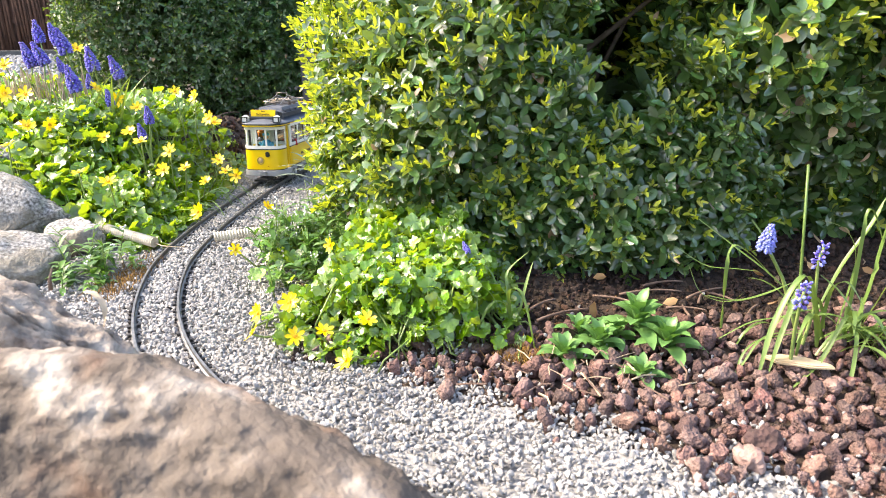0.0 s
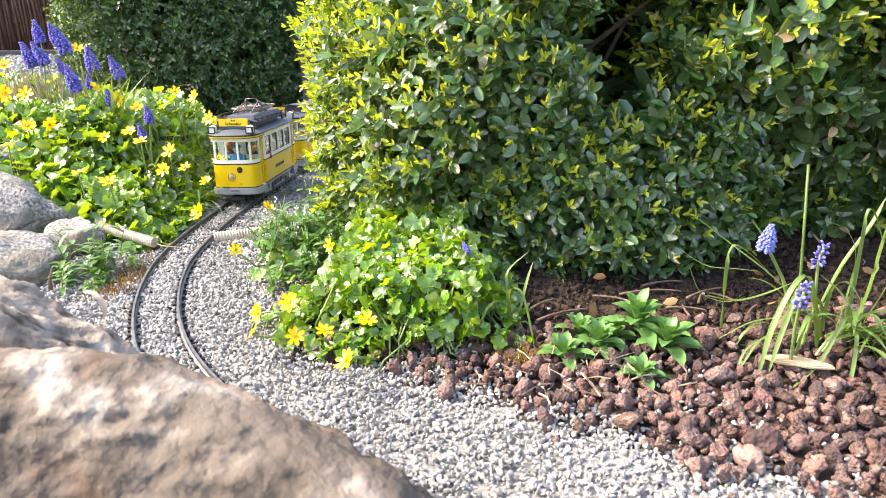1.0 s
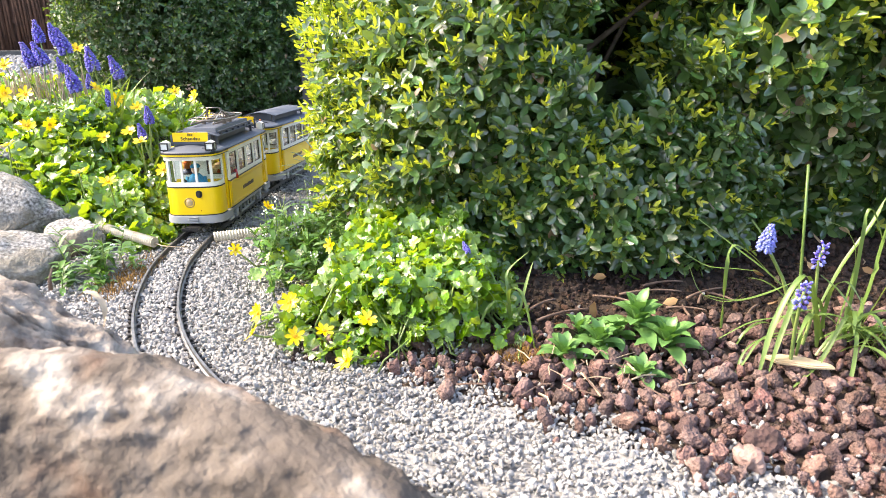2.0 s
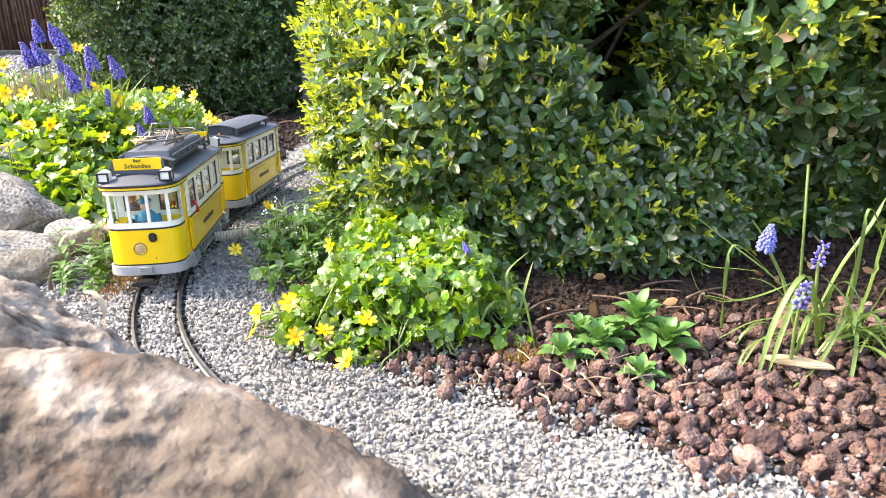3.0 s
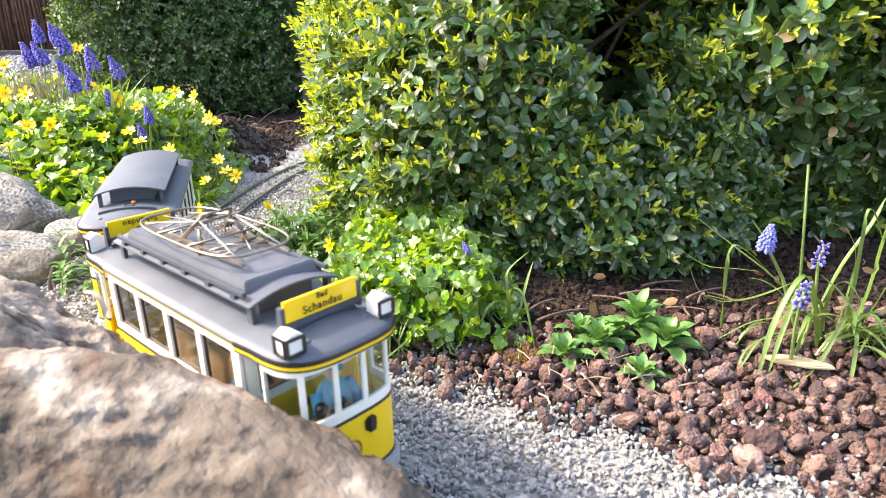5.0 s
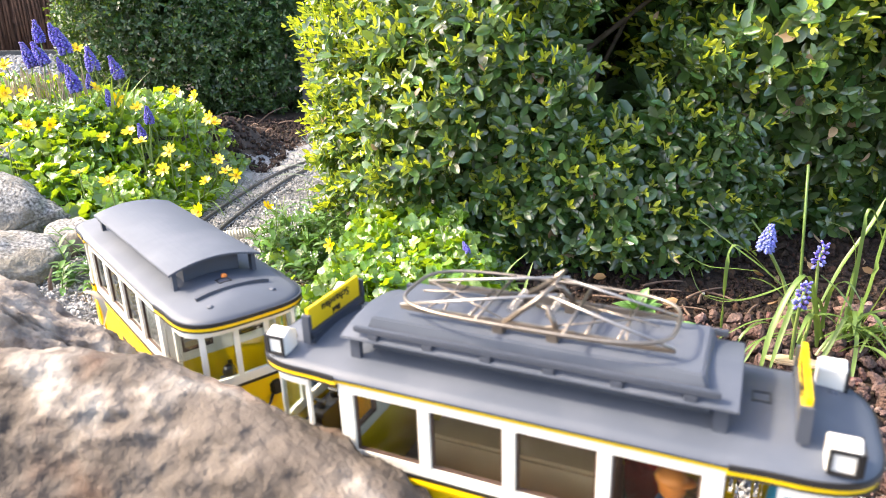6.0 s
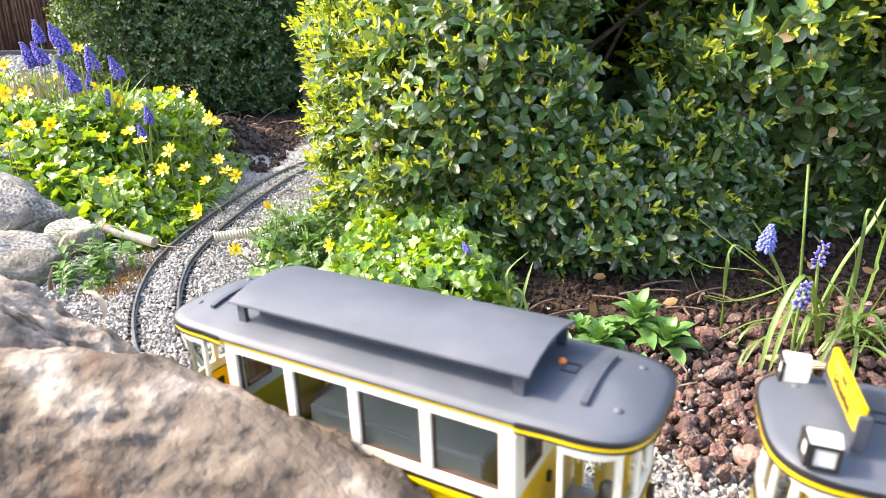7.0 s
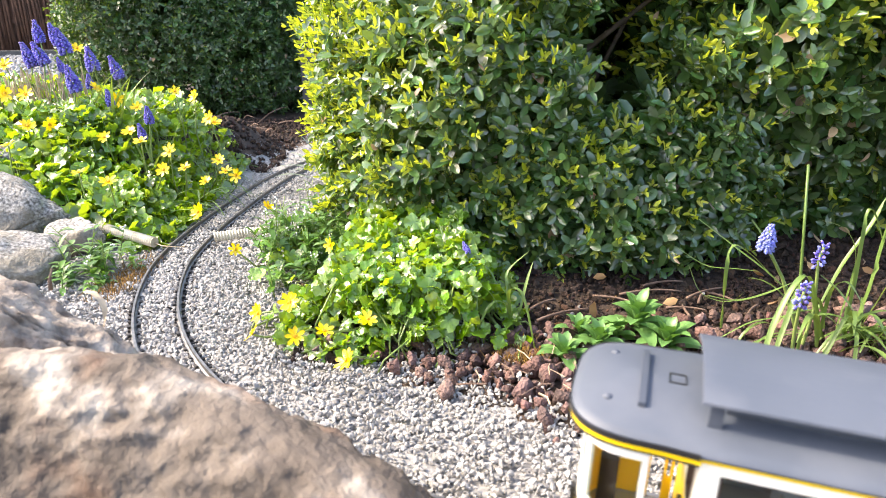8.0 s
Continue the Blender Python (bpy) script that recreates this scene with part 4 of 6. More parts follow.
        part("cable", Geo().tube(pts, 0.0011, 6), BLACK, car, "black jumper cable", smooth=True)
    return car, sets


def motor_fittings(car, roof):
    for s in (1, -1):
        for q in (1, -1):
            x, y = s * 0.1405, q * 0.0340
            z0 = 0.1275
            b = Geo()
            xa, xb = sorted((x - s * 0.007, x + s * 0.005))
            v = [(xx, yy, zz) for xx in (xa, xb) for yy, zz in ((y - 0.0058, z0), (y + 0.0058, z0), (y + 0.0062, z0 + 0.0115), (y, z0 + 0.0150), (y - 0.0062, z0 + 0.0115))]
            b.add(v, [(0, 1, 2, 3, 4), (9, 8, 7, 6, 5)] + [(i, (i + 1) % 5, 5 + (i + 1) % 5, 5 + i) for i in range(5)])
            lamp = part("roof_lamp", b, LAMP_WHITE, roof, "white box roof lamp", bevel=0.0005)
            xf = x + s * 0.005
            rim = Geo()
            xr = sorted((xf, xf + s * 0.0014))
            rim.box(*xr, y - 0.0062, y + 0.0062, z0 + 0.0003, z0 + 0.0019).box(*xr, y - 0.0066, y + 0.0066, z0 + 0.0100, z0 + 0.0118)
            rim.box(*xr, y - 0.0066, y - 0.0048, z0 + 0.0017, z0 + 0.0104).box(*xr, y + 0.0048, y + 0.0066, z0 + 0.0017, z0 + 0.0104)
            part("rim", rim, BLACK, lamp, "black lamp rim")
            ys = sorted((y + q * 0.0060, y + q * 0.0072))
            x2, x3 = xa + 0.0003, xb - 0.0003
            side = Geo().box(x2, x3, *ys, z0 + 0.0003, z0 + 0.0017).box(x2, x3, *ys, z0 + 0.0102, z0 + 0.0117)
            side.box(x2, x2 + 0.0015, *ys, z0 + 0.0017, z0 + 0.0102).box(x3 - 0.0015, x3, *ys, z0 + 0.0017, z0 + 0.0102)
            part("rim", side, BLACK, lamp, "black lamp rim")
            part("foot", Geo().box(x - 0.003, x + 0.003, y - 0.003, y + 0.003, z0 - 0.003, z0), BLACK, lamp)
        # destination board
        x = s * 0.1245
        xa, xb = sorted((x, x + s * 0.0026))
        sign = part("destination_board", Geo().box(xa, xb, -0.0270, 0.0270, 0.1385, 0.1520), YELLOW, roof, "yellow destination board", bevel=0.0004)
        hd = Geo()
        xa, xb = sorted((x - s * 0.0018, x + s * 0.0034))
        for q in (-1, 1):
            hd.box(xa, xb, q * 0.0285 - 0.0014, q * 0.0285 + 0.0014, 0.1320, 0.1490)
        hd.box(xa, xb, -0.0298, 0.0298, 0.1345, 0.1384)
        part("holder", hd, RACK_GREY, sign, bevel=0.0003)
        face = Matrix.Translation((x + s * 0.0029, 0, 0)) @ pose(0, 0, 0, 90, 0, 90 * s)
        letters("Bad", 0.0050, sign, Matrix.Translation((0, 0, 0.1491)) @ face, BLACK)
        letters("Schandau", 0.0070, sign, Matrix.Translation((0, 0, 0.1429)) @ face, BLACK)
        back = Matrix.Translation((x - s * 0.0003, 0, 0)) @ pose(0, 0, 0, 90, 180, -90 * s)
        letters("Bad", 0.0050, sign, Matrix.Translation((0, 0, 0.1417)) @ back, BLACK)
        letters("Schandau", 0.0070, sign, Matrix.Translation((0, 0, 0.1477)) @ back, BLACK)
    # roof rack and bow collector
    rk = Geo()
    for q in (-1, 1):
        rk.box(-0.092, 0.092, q * 0.0312 - 0.0016, q * 0.0312 + 0.0016, 0.1468, 0.1500)
        for k in range(6):
            xk = -0.080 + k * 0.032
            rk.box(xk - 0.003, xk + 0.003, q * 0.0312 - 0.002, q * 0.0312 + 0.002, 0.1432, 0.1470)
    part("rack_rail", rk, RACK_GREY, roof, "dark grey roof walkway rails", bevel=0.0005)
    hatch = Geo()
    v = [(sx * 0.087, sy * 0.0275, 0.1462) for sx, sy in ((-1, -1), (1, -1), (1, 1), (-1, 1))] + [(sx * 0.084, sy * 0.0255, 0.1540) for sx, sy in ((-1, -1), (1, -1), (1, 1), (-1, 1))]
    part("raised_deck", hatch.add(v, [(3, 2, 1, 0), (4, 5, 6, 7), (0, 1, 5, 4), (1, 2, 6, 5), (2, 3, 7, 6), (3, 0, 4, 7)]), ROOF_GREY, roof, bevel=0.0008)
    hoop = [(0.070 * math.copysign(abs(math.cos(a)) ** 0.55, math.cos(a)), 0.031 * math.copysign(abs(math.sin(a)) ** 0.55, math.sin(a)), 0.1645) for a in np.linspace(0, 2 * math.pi, 48, endpoint=False)]
    bow = part("bow_collector", Geo().tube(hoop, 0.0010, 6, closed=True), WIRE, roof, "bronze wire bow collector", smooth=True)
    for q in (-1, 1):
        y = q * 0.0175
        beam = Geo()
        v = []
        for x, hh in ((-0.070, 0.0010), (-0.045, 0.0020), (0.0, 0.0030), (0.045, 0.0020), (0.071, 0.0010)):
            v += [(x, y - 0.0013, 0.1590 - hh), (x, y + 0.0013, 0.1590 - hh), (x, y + 0.0013, 0.1590 + hh * 0.6), (x, y - 0.0013, 0.1590 + hh * 0.6)]
        f = [(i * 4 + k, i * 4 + (k + 1) % 4, i * 4 + 4 + (k + 1) % 4, i * 4 + 4 + k) for i in range(4) for k in range(4)] + [(0, 1, 2, 3), (19, 18, 17, 16)]
        part("base_beam", beam.add(v, f), WIRE, bow, "dark bronze tapered beam", bevel=0.0004)
        for x in (-0.014, 0.014):
            part("bracket", Geo().box(x - 0.003, x + 0.003, y - 0.003, y + 0.003, 0.151, 0.1585), WIRE, bow, bevel=0.0005)
        part("arm", Geo().tube([(-0.012, y, 0.1590), (0.004, q * 0.014, 0.1720), (0.012, q * 0.010, 0.1800)], 0.0017, 6, r_end=0.0013), WIRE, bow, "thick bronze arm", smooth=True)
        part("arm", Geo().tube([(0.016, y, 0.1590), (0.010, q * 0.014, 0.1690), (0.004, q * 0.012, 0.1690)], 0.0015, 6), WIRE, bow, smooth=True)
        for s in (-1, 1):
            part("rod", Geo().tube([(s * 0.070, y, 0.1600), (0.010 - s * 0.004, q * 0.012, 0.1760)], 0.0008, 6), STEEL, bow, "pale steel rod", smooth=True)
            part("rod", Geo().tube([(s * 0.045, -y, 0.1600), (s * 0.050, q * 0.024, 0.1645)], 0.0006, 6), WIRE, bow, smooth=True)
            part("rod", Geo().tube([(s * 0.062, -q * 0.006, 0.1645), (s * 0.010, q * 0.0175, 0.1605)], 0.0005, 6), WIRE, bow, smooth=True)
    for x, z, w in ((0.012, 0.1800, 0.011), (-0.022, 0.1645, 0.031), (0.022, 0.1645, 0.031), (-0.030, 0.1600, 0.018), (0.030, 0.1600, 0.018)):
        part("cross_rod", Geo().tube([(x, -w, z), (x, w, z)], 0.0009, 6), WIRE, bow, smooth=True)
    for x in (-0.010, 0.010):
        coil = [(x + 0.0016 * math.cos(a), -0.013 + 0.026 * a / 60, 0.1640 + 0.0016 * math.sin(a)) for a in np.linspace(0, 60, 110)]
        part("spring", Geo().tube(coil, 0.0004, 4), STEEL, bow, "thin steel spring", smooth=True)
    # inside
    for s, w in ((1, 0.006), (-1, 0.013)):
        ct = Geo().box(*sorted((s * 0.134, s * 0.142)), -w, w, 0.028, 0.070).box(*sorted((s * 0.132, s * 0.144)), -w - 0.001, w + 0.001, 0.070, 0.0735)
        for y in (-w * 0.55, w * 0.55):
            ct.tube([(s * 0.138, y, 0.0735), (s * 0.138, y, 0.0775)], 0.0028, 8).tube([(s * 0.134, y, 0.0782), (s * 0.142, y, 0.0782)], 0.0012, 6)
        part("controller", ct, BLACK, car, "black driver's controller with knobs", bevel=0.0005)
    part("motor_cover", Geo().box(-0.058, 0.046, -0.019, 0.019, 0.029, 0.082), SEAT_BROWN, car, "tan box covering the motor", bevel=0.002)
    part("bench", Geo().box(-0.088, 0.088, 0.026, 0.039, 0.029, 0.050), SEAT_BROWN, car, bevel=0.001)
    part("bench", Geo().box(-0.088, 0.088, -0.039, -0.026, 0.029, 0.050), SEAT_BROWN, car, bevel=0.001)
    figurine(car, (0.126, 0.002, 0.031), 0.92, BLUE_CLOTH, BLUE_CLOTH, SKIN, "moulded driver figurine in a blue uniform and cap")
    figurine(car, (0.075, -0.030, 0.030), 0.92, NAVY, ORANGE, ORANGE, "moulded passenger figurine with an orange head")
    figurine(car, (0.056, 0.028, 0.030), 0.92, RED, NAVY, SKIN, "moulded passenger figurine in dark red")


def figurine(car, at, k, coat, cap, face, label):
    g = Geo()
    g.ball((0, 0, 0.046), 0.016, (0.62, 0.95, 1.25), 0, 12, 8)
    g.tube([(0, 0, 0.0), (0, 0, 0.020), (0, 0, 0.040)], 0.011, 10, 0, r_end=0.012)
    for q in (-1, 1):
        g.tube([(0.0, q * 0.013, 0.058), (0.005, q * 0.017, 0.046), (0.013, q * 0.011, 0.041)], 0.0045, 8, 0, r_end=0.0035)
        g.ball((0.0155, q * 0.010, 0.0405), 0.0036, slot=2)
    g.ball((0.001, 0, 0.0715), 0.0075, (0.95, 0.9, 1.1), 2, 12, 8)
    g.ball((0.0, 0, 0.0765), 0.0083, (1, 1, 0.55), 1, 12, 8)
    g.ball((0.006, 0, 0.0752), 0.0062, (1, 0.95, 0.16), 1, 12, 6)
    ob = part("figurine", g, [coat, cap, face], car, label, smooth=True)
    ob.matrix_basis = pose(*at) @ Matrix.Scale(k, 4)
    return ob


# ---- running of the tram ----
TIMES, REACH = (0.0, 1.5, 3.5, 4.5, 6.0, 7.0, 8.0), (0.497, 0.790, 1.2715, 1.5134, 1.9003, 2.1590, 2.4190)


def run_at(t):
    """Distance of the motor car along the track at t seconds (smooth through the timed places)."""
    T, R = np.array(TIMES), np.array(REACH)
    m = np.gradient(R, T)
    i = min(max(int(np.searchsorted(T, t, "right")) - 1, 0), len(T) - 2)
    h = T[i + 1] - T[i]
    u = (t - T[i]) / h
    return float((2 * u ** 3 - 3 * u ** 2 + 1) * R[i] + (u ** 3 - 2 * u ** 2 + u) * h * m[i] + (3 * u ** 2 - 2 * u ** 3) * R[i + 1] + (u ** 3 - u ** 2) * h * m[i + 1])


def car_pose(s):
    a, b = on_line(s + 0.07), on_line(s - 0.07)
    d = (a - b).normalized()
    side = Vector((-d.y, d.x, 0)).normalized()
    m = Matrix((d, side, d.cross(side))).transposed().to_4x4()
    return Matrix.Translation((a + b) / 2) @ m


GAP = 0.347


def motions():
    steps = [i / 15 for i in range(121)]
    for car, sets, lag in ((motor_car, motor_sets, 0.0), (trailer_car, trailer_sets, GAP)):
        walk(car, [(t, car_pose(run_at(t) - lag)) for t in steps])
        for w in sets:
            x = w.matrix_basis.translation.x
            walk(w, [(t, pose(x, 0, 0.0148, 0, math.degrees((run_at(t) - run_at(0)) / 0.0148), 0)) for t in steps])


# ---- flowering plants ----
CEL_LEAF = material("celandine_leaf", [(0.08, 0.20, 0.018), (0.16, 0.31, 0.03)], 35, 0.26, shine=0.8, island=0.45, leaf=0.36, leaf_color=(0.44, 0.62, 0.02), bump=0.3, bump_scale=160, coat=0.35)
CEL_STEM = material("celandine_stem", [(0.12, 0.20, 0.04), (0.22, 0.30, 0.07)], 40, 0.45, island=0.25)
PETAL = material("yellow_petal", [(0.90, 0.66, 0.008), (0.92, 0.74, 0.015)], 60, 0.35, island=0.08, leaf=0.3, leaf_color=(0.9, 0.62, 0.01))
STAMEN = material("orange_stamen", [(0.62, 0.32, 0.01), (0.75, 0.45, 0.02)], 300, 0.7)
BELL = material("violet_bell", [(0.10, 0.075, 0.42), (0.18, 0.14, 0.60)], 90, 0.45, island=0.3, leaf=0.15)
BELL_PALE = material("pale_violet_bell", [(0.16, 0.17, 0.62), (0.30, 0.36, 0.80)], 90, 0.45, island=0.3, leaf=0.15)
STRAP = material("strap_leaf", [(0.085, 0.17, 0.03), (0.15, 0.26, 0.05)], 30, 0.38, island=0.3, leaf=0.25, leaf_color=(0.3, 0.42, 0.04))
STRAP_BLUE = material("grey_green_strap_leaf", [(0.18, 0.25, 0.16), (0.28, 0.35, 0.24)], 30, 0.4, island=0.3, leaf=0.2)
WEED = material("weed_leaf", [(0.06, 0.15, 0.025), (0.11, 0.23, 0.04)], 40, 0.4, island=0.35, leaf=0.25, leaf_color=(0.15, 0.32, 0.03))
ROSETTE = material("rosette_leaf", [(0.08, 0.22, 0.05), (0.14, 0.32, 0.075)], 40, 0.35, island=0.3, leaf=0.25, leaf_color=(0.18, 0.38, 0.04))
WHITE_BLOOM = material("white_bloom", [(0.75, 0.75, 0.72), (0.8, 0.8, 0.78)], 100, 0.6)
STRAW = material("dry_straw", [(0.36, 0.26, 0.15), (0.55, 0.43, 0.28)], 60, 0.7, island=0.3)
TWIG = material("brown_twig", [(0.10, 0.06, 0.04), (0.20, 0.13, 0.09)], 60, 0.85, island=0.35, bump=0.4, bump_scale=200)
MOSS = material("rusty_moss", [(0.15, 0.08, 0.018), (0.27, 0.15, 0.03)], 90, 0.9, island=0.4)
PIPE = material("ivory_ribbed_plastic", [(0.55, 0.49, 0.38), (0.64, 0.58, 0.47)], 60, 0.5, stain=(0.40, 0.34, 0.25), stain_scale=40)
FENCE = material("brown_wattle", [(0.06, 0.03, 0.018), (0.16, 0.075, 0.035)], 12, 0.8, island=0.4, bump=0.4, bump_scale=60)
POST = material("dark_grey_post", [(0.035, 0.04, 0.045), (0.06, 0.065, 0.07)], 40, 0.5)
DEAD_LEAF = material("dead_leaf", [(0.30, 0.17, 0.07), (0.45, 0.28, 0.13)], 60, 0.7, island=0.4, leaf=0.15)


def strap(g, pts, width, slot=0, fold=0.25, taper=0.55):
    """A long leaf along pts, folded along its middle, with a narrowing tip."""
    p = [Vector(a) for a in pts]
    n = len(p)
    v = []
    for i, a in enumerate(p):
        t = (p[min(i + 1, n - 1)] - p[max(i - 1, 0)]).normalized()
        side = t.cross(Vector((0, 0, 1)))
        if side.length < 0.05:
            side = Vector((1, 0, 0))
        side.normalize()
        up = side.cross(t)
        u = i / (n - 1)
        w = width * 0.5 * min(1, 0.55 + 1.6 * u) * (1 - max(0, (u - taper) / (1 - taper)) ** 1.8 * 0.94)
        v += [a + side * w + up * w * fold, a, a - side * w + up * w * fold]
    f = [q for i in range(n - 1) for q in ((3 * i, 3 * i + 1, 3 * i + 4, 3 * i + 3), (3 * i + 1, 3 * i + 2, 3 * i + 5, 3 * i + 4))]
    return g.add(v, f, slot)


def arc(a, d, length, droop, n=9, twist=0.0):
    """A leaf's line from a, starting along d and bending down."""
    p, out = Vector(a), [Vector(a)]
    d = Vector(d).normalized()
    for i in range(n - 1):
        d = (d + Vector((twist * d.y, -twist * d.x, -droop * (0.4 + i / n))) / n).normalized()
        p = p + d * (length / (n - 1))
        out.append(p.copy())
    return out


def celandine_leaves(P, Nrm, size, rng, lobed=0.0):
    """Heart-shaped leaves at P with their upper sides along Nrm."""
    n, k = len(P), 18
    a = np.linspace(0.42, 2 * math.pi - 0.42, k)
    r = 0.5 * (1 + 0.16 * np.cos(a) * -1 + lobed * np.cos(5 * a)) * (1 - 0.10 * np.exp(-((a - math.pi) / 0.35) ** 2) * -1.6)
    ring = np.stack([0.05 - r * np.cos(a) * 1.0, r * np.sin(a) * 1.02, 0.10 * np.abs(np.sin(a))], -1)
    base = np.r_[[[0.0, 0, 0], [-0.12, 0, -0.03]], ring]
    base[1] = (-0.16, 0, 0.0)
    A = np.broadcast_to(base, (n, k + 2, 3)).copy()
    A[:, 2:, 2] *= rng.uniform(0.2, 2.2, (n, 1))
    A[:, 2:, 2] += rng.normal(0, 0.085, (n, k))
    A[:, 2:, :2] *= 1 + rng.normal(0, 0.05, (n, k, 1))
    A *= np.asarray(size)[:, None, None]
    d = np.cross(Nrm, rng.normal(size=(n, 3)))
    R = frames(d, Nrm)
    V = np.einsum("nij,nkj->nki", R, A) + P[:, None]
    f = [(0, 2 + i, 3 + i) for i in range(k - 1)] + [(0, 1, 2), (0, k + 1, 1)]
    F = np.array(f)[None] + (np.arange(n) * (k + 2))[:, None, None]
    return V.reshape(-1, 3), F.reshape(-1, 3)


def flower_mesh(seed, petals=8):
    rng = np.random.default_rng(seed)
    g = Geo()
    for i in range(petals):
        a = 2 * math.pi * i / petals + rng.normal(0, 0.09)
        lift = rng.uniform(0.15, 0.55)
        w, L = rng.uniform(0.19, 0.24), rng.uniform(0.46, 0.54)
        c, s = math.cos(a), math.sin(a)
        v = []
        for u, ww in ((0.06, 0.35), (0.2, 0.8), (0.36, 1.0), (0.44, 0.7), (0.5, 0.06)):
            rr, z = u * 2 * L, lift * (u * 2) ** 1.3 * 0.32
            for q in (-1, 0, 1):
                y = q * ww * w * 0.5
                v.append((c * rr - s * y, s * rr + c * y, z + abs(q) * 0.02))
        g.add(v, [x for k in range(4) for x in ((3 * k, 3 * k + 1, 3 * k + 4, 3 * k + 3), (3 * k + 1, 3 * k + 2, 3 * k + 5, 3 * k + 4))])
    g.ball((0, 0, 0.04), 0.09, (1, 1, 0.7), 1, 8, 5)
    for i in range(14):
        a, r = rng.uniform(0, 6.28), rng.uniform(0.06, 0.14)
        g.ball((r * math.cos(a), r * math.sin(a), 0.10 + rng.uniform(-0.02, 0.03)), 0.022, slot=1, n=5, m=3)
    return mesh_of("flower", g, [PETAL, STAMEN], smooth=True)


FLOWERS = [flower_mesh(i, 7 + i % 3) for i in range(5)]
SEEN_FROM = Vector((0, -0.1, 0.5))


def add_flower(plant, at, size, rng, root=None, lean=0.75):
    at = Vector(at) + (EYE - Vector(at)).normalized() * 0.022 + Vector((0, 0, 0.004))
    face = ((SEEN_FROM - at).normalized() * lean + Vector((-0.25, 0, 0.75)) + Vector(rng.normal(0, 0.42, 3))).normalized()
    ob = new("flower", FLOWERS[int(rng.integers(5))])
    ob.parent = plant
    ob.matrix_basis = Matrix.Translation(at - plant.location) @ face.to_track_quat("Z", "Y").to_matrix().to_4x4() @ Matrix.Rotation(rng.uniform(0, 6), 4, "Z") @ Matrix.Scale(size, 4)
    root = Vector(root) if root is not None else Vector((at.x + (plant.location.x - at.x) * 0.35 + rng.normal(0, 0.008), at.y + 0.05 + rng.normal(0, 0.008), gz(at.x, at.y + 0.05) + 0.004))
    mid = root.lerp(at, 0.55) + Vector(rng.normal(0, 0.008, 3))
    pts = [root.lerp(mid, i / 3) for i in range(3)] + [mid.lerp(at - face * 0.002, i / 3) for i in range(4)]
    part("flower_stem", Geo().tube([p - plant.location for p in pts], 0.0012, 5), CEL_STEM, plant, smooth=True)


def celandine(label, x0, x1, y0, y1, count, tall, size, flowers, seed, fade, fsize=0.026, group="", lobed=0.0):
    """One celandine plant: a mound of leaves, their stalks, and its flowers."""
    rng = np.random.default_rng(seed)
    cx, cy = (x0 + x1) / 2, (y0 + y1) / 2
    plant = tagged(new("lesser_celandine"), label, "flowering plant", group)
    plant.location = (cx, cy, gz(cx, cy))
    P = np.c_[rng.normal(cx, (x1 - x0) / 3.0, count), rng.normal(cy, (y1 - y0) / 3.0, count)]
    P = P[(np.abs(P[:, 0] - cx) < (x1 - x0) * 0.62) & (np.abs(P[:, 1] - cy) < (y1 - y0) * 0.62)]
    ok = fade(P[:, 0], P[:, 1])
    P, ok = P[ok > 0.02], ok[ok > 0.02]
    g0 = ground_z(P[:, 0], P[:, 1])
    z = g0 + 0.006 + tall * ok * (1 - 0.75 * rng.random(len(P)) ** 1.5)
    Q = np.c_[P, z]
    N = np.c_[rng.normal(-0.15, 0.7, len(P)), rng.normal(-0.3, 0.65, len(P)), np.full(len(P), 0.9)]
    N /= np.linalg.norm(N, axis=1)[:, None]
    V, F = celandine_leaves(Q, N, rng.uniform(0.65, 1.25, len(P)) * size, rng, lobed)
    fo = new("foliage", big_mesh("foliage", V - np.array(plant.location), F, CEL_LEAF))
    fo.parent = plant
    tagged(fo, kind="stuff")
    g = Geo()
    for a, h, gr in list(zip(Q, z, g0))[:: 2]:
        top = Vector(a) - plant.location
        foot = Vector((a[0] + rng.normal(0, 0.02), a[1] + rng.normal(0.01, 0.02), gr)) - plant.location
        g.tube([foot, foot.lerp(top, 0.5) + Vector(rng.normal(0, 0.005, 3)), top], 0.0011, 4)
    st = part("undergrowth", g, CEL_STEM, plant, smooth=True)
    tagged(st, kind="stuff")
    for q in flowers:
        add_flower(plant, q, fsize * rng.uniform(0.9, 1.25), rng)
    return plant


def spike_mesh(seed, pale=False, wide=1.0):
    rng = np.random.default_rng(seed)
    g = Geo()
    rows = 11
    for j in range(rows):
        u = j / (rows - 1)
        r = (0.15 + 0.06 * math.sin(math.pi * min(1, u + 0.15))) * (1 - 0.62 * u ** 2.2) * wide
        m = 7 if u < 0.75 else 5
        for k in range(m):
            a = 2 * math.pi * (k + 0.5 * (j % 2)) / m + rng.normal(0, 0.12)
            b = 0.085 * (1 - 0.45 * u) * rng.uniform(0.85, 1.1)
            g.ball((r * math.cos(a), r * math.sin(a), u * 0.95 + rng.normal(0, 0.012)), b, (1, 1, 1.1), 0, 6, 4)
            g.ball((r * 1.3 * math.cos(a), r * 1.3 * math.sin(a), u * 0.95 - b * 0.55), b * 0.55, (1, 1, 0.6), 1, 5, 3)
    return mesh_of("flower_spike", g, [BELL_PALE, BELL_PALE] if pale else [BELL, BELL_PALE], smooth=True)


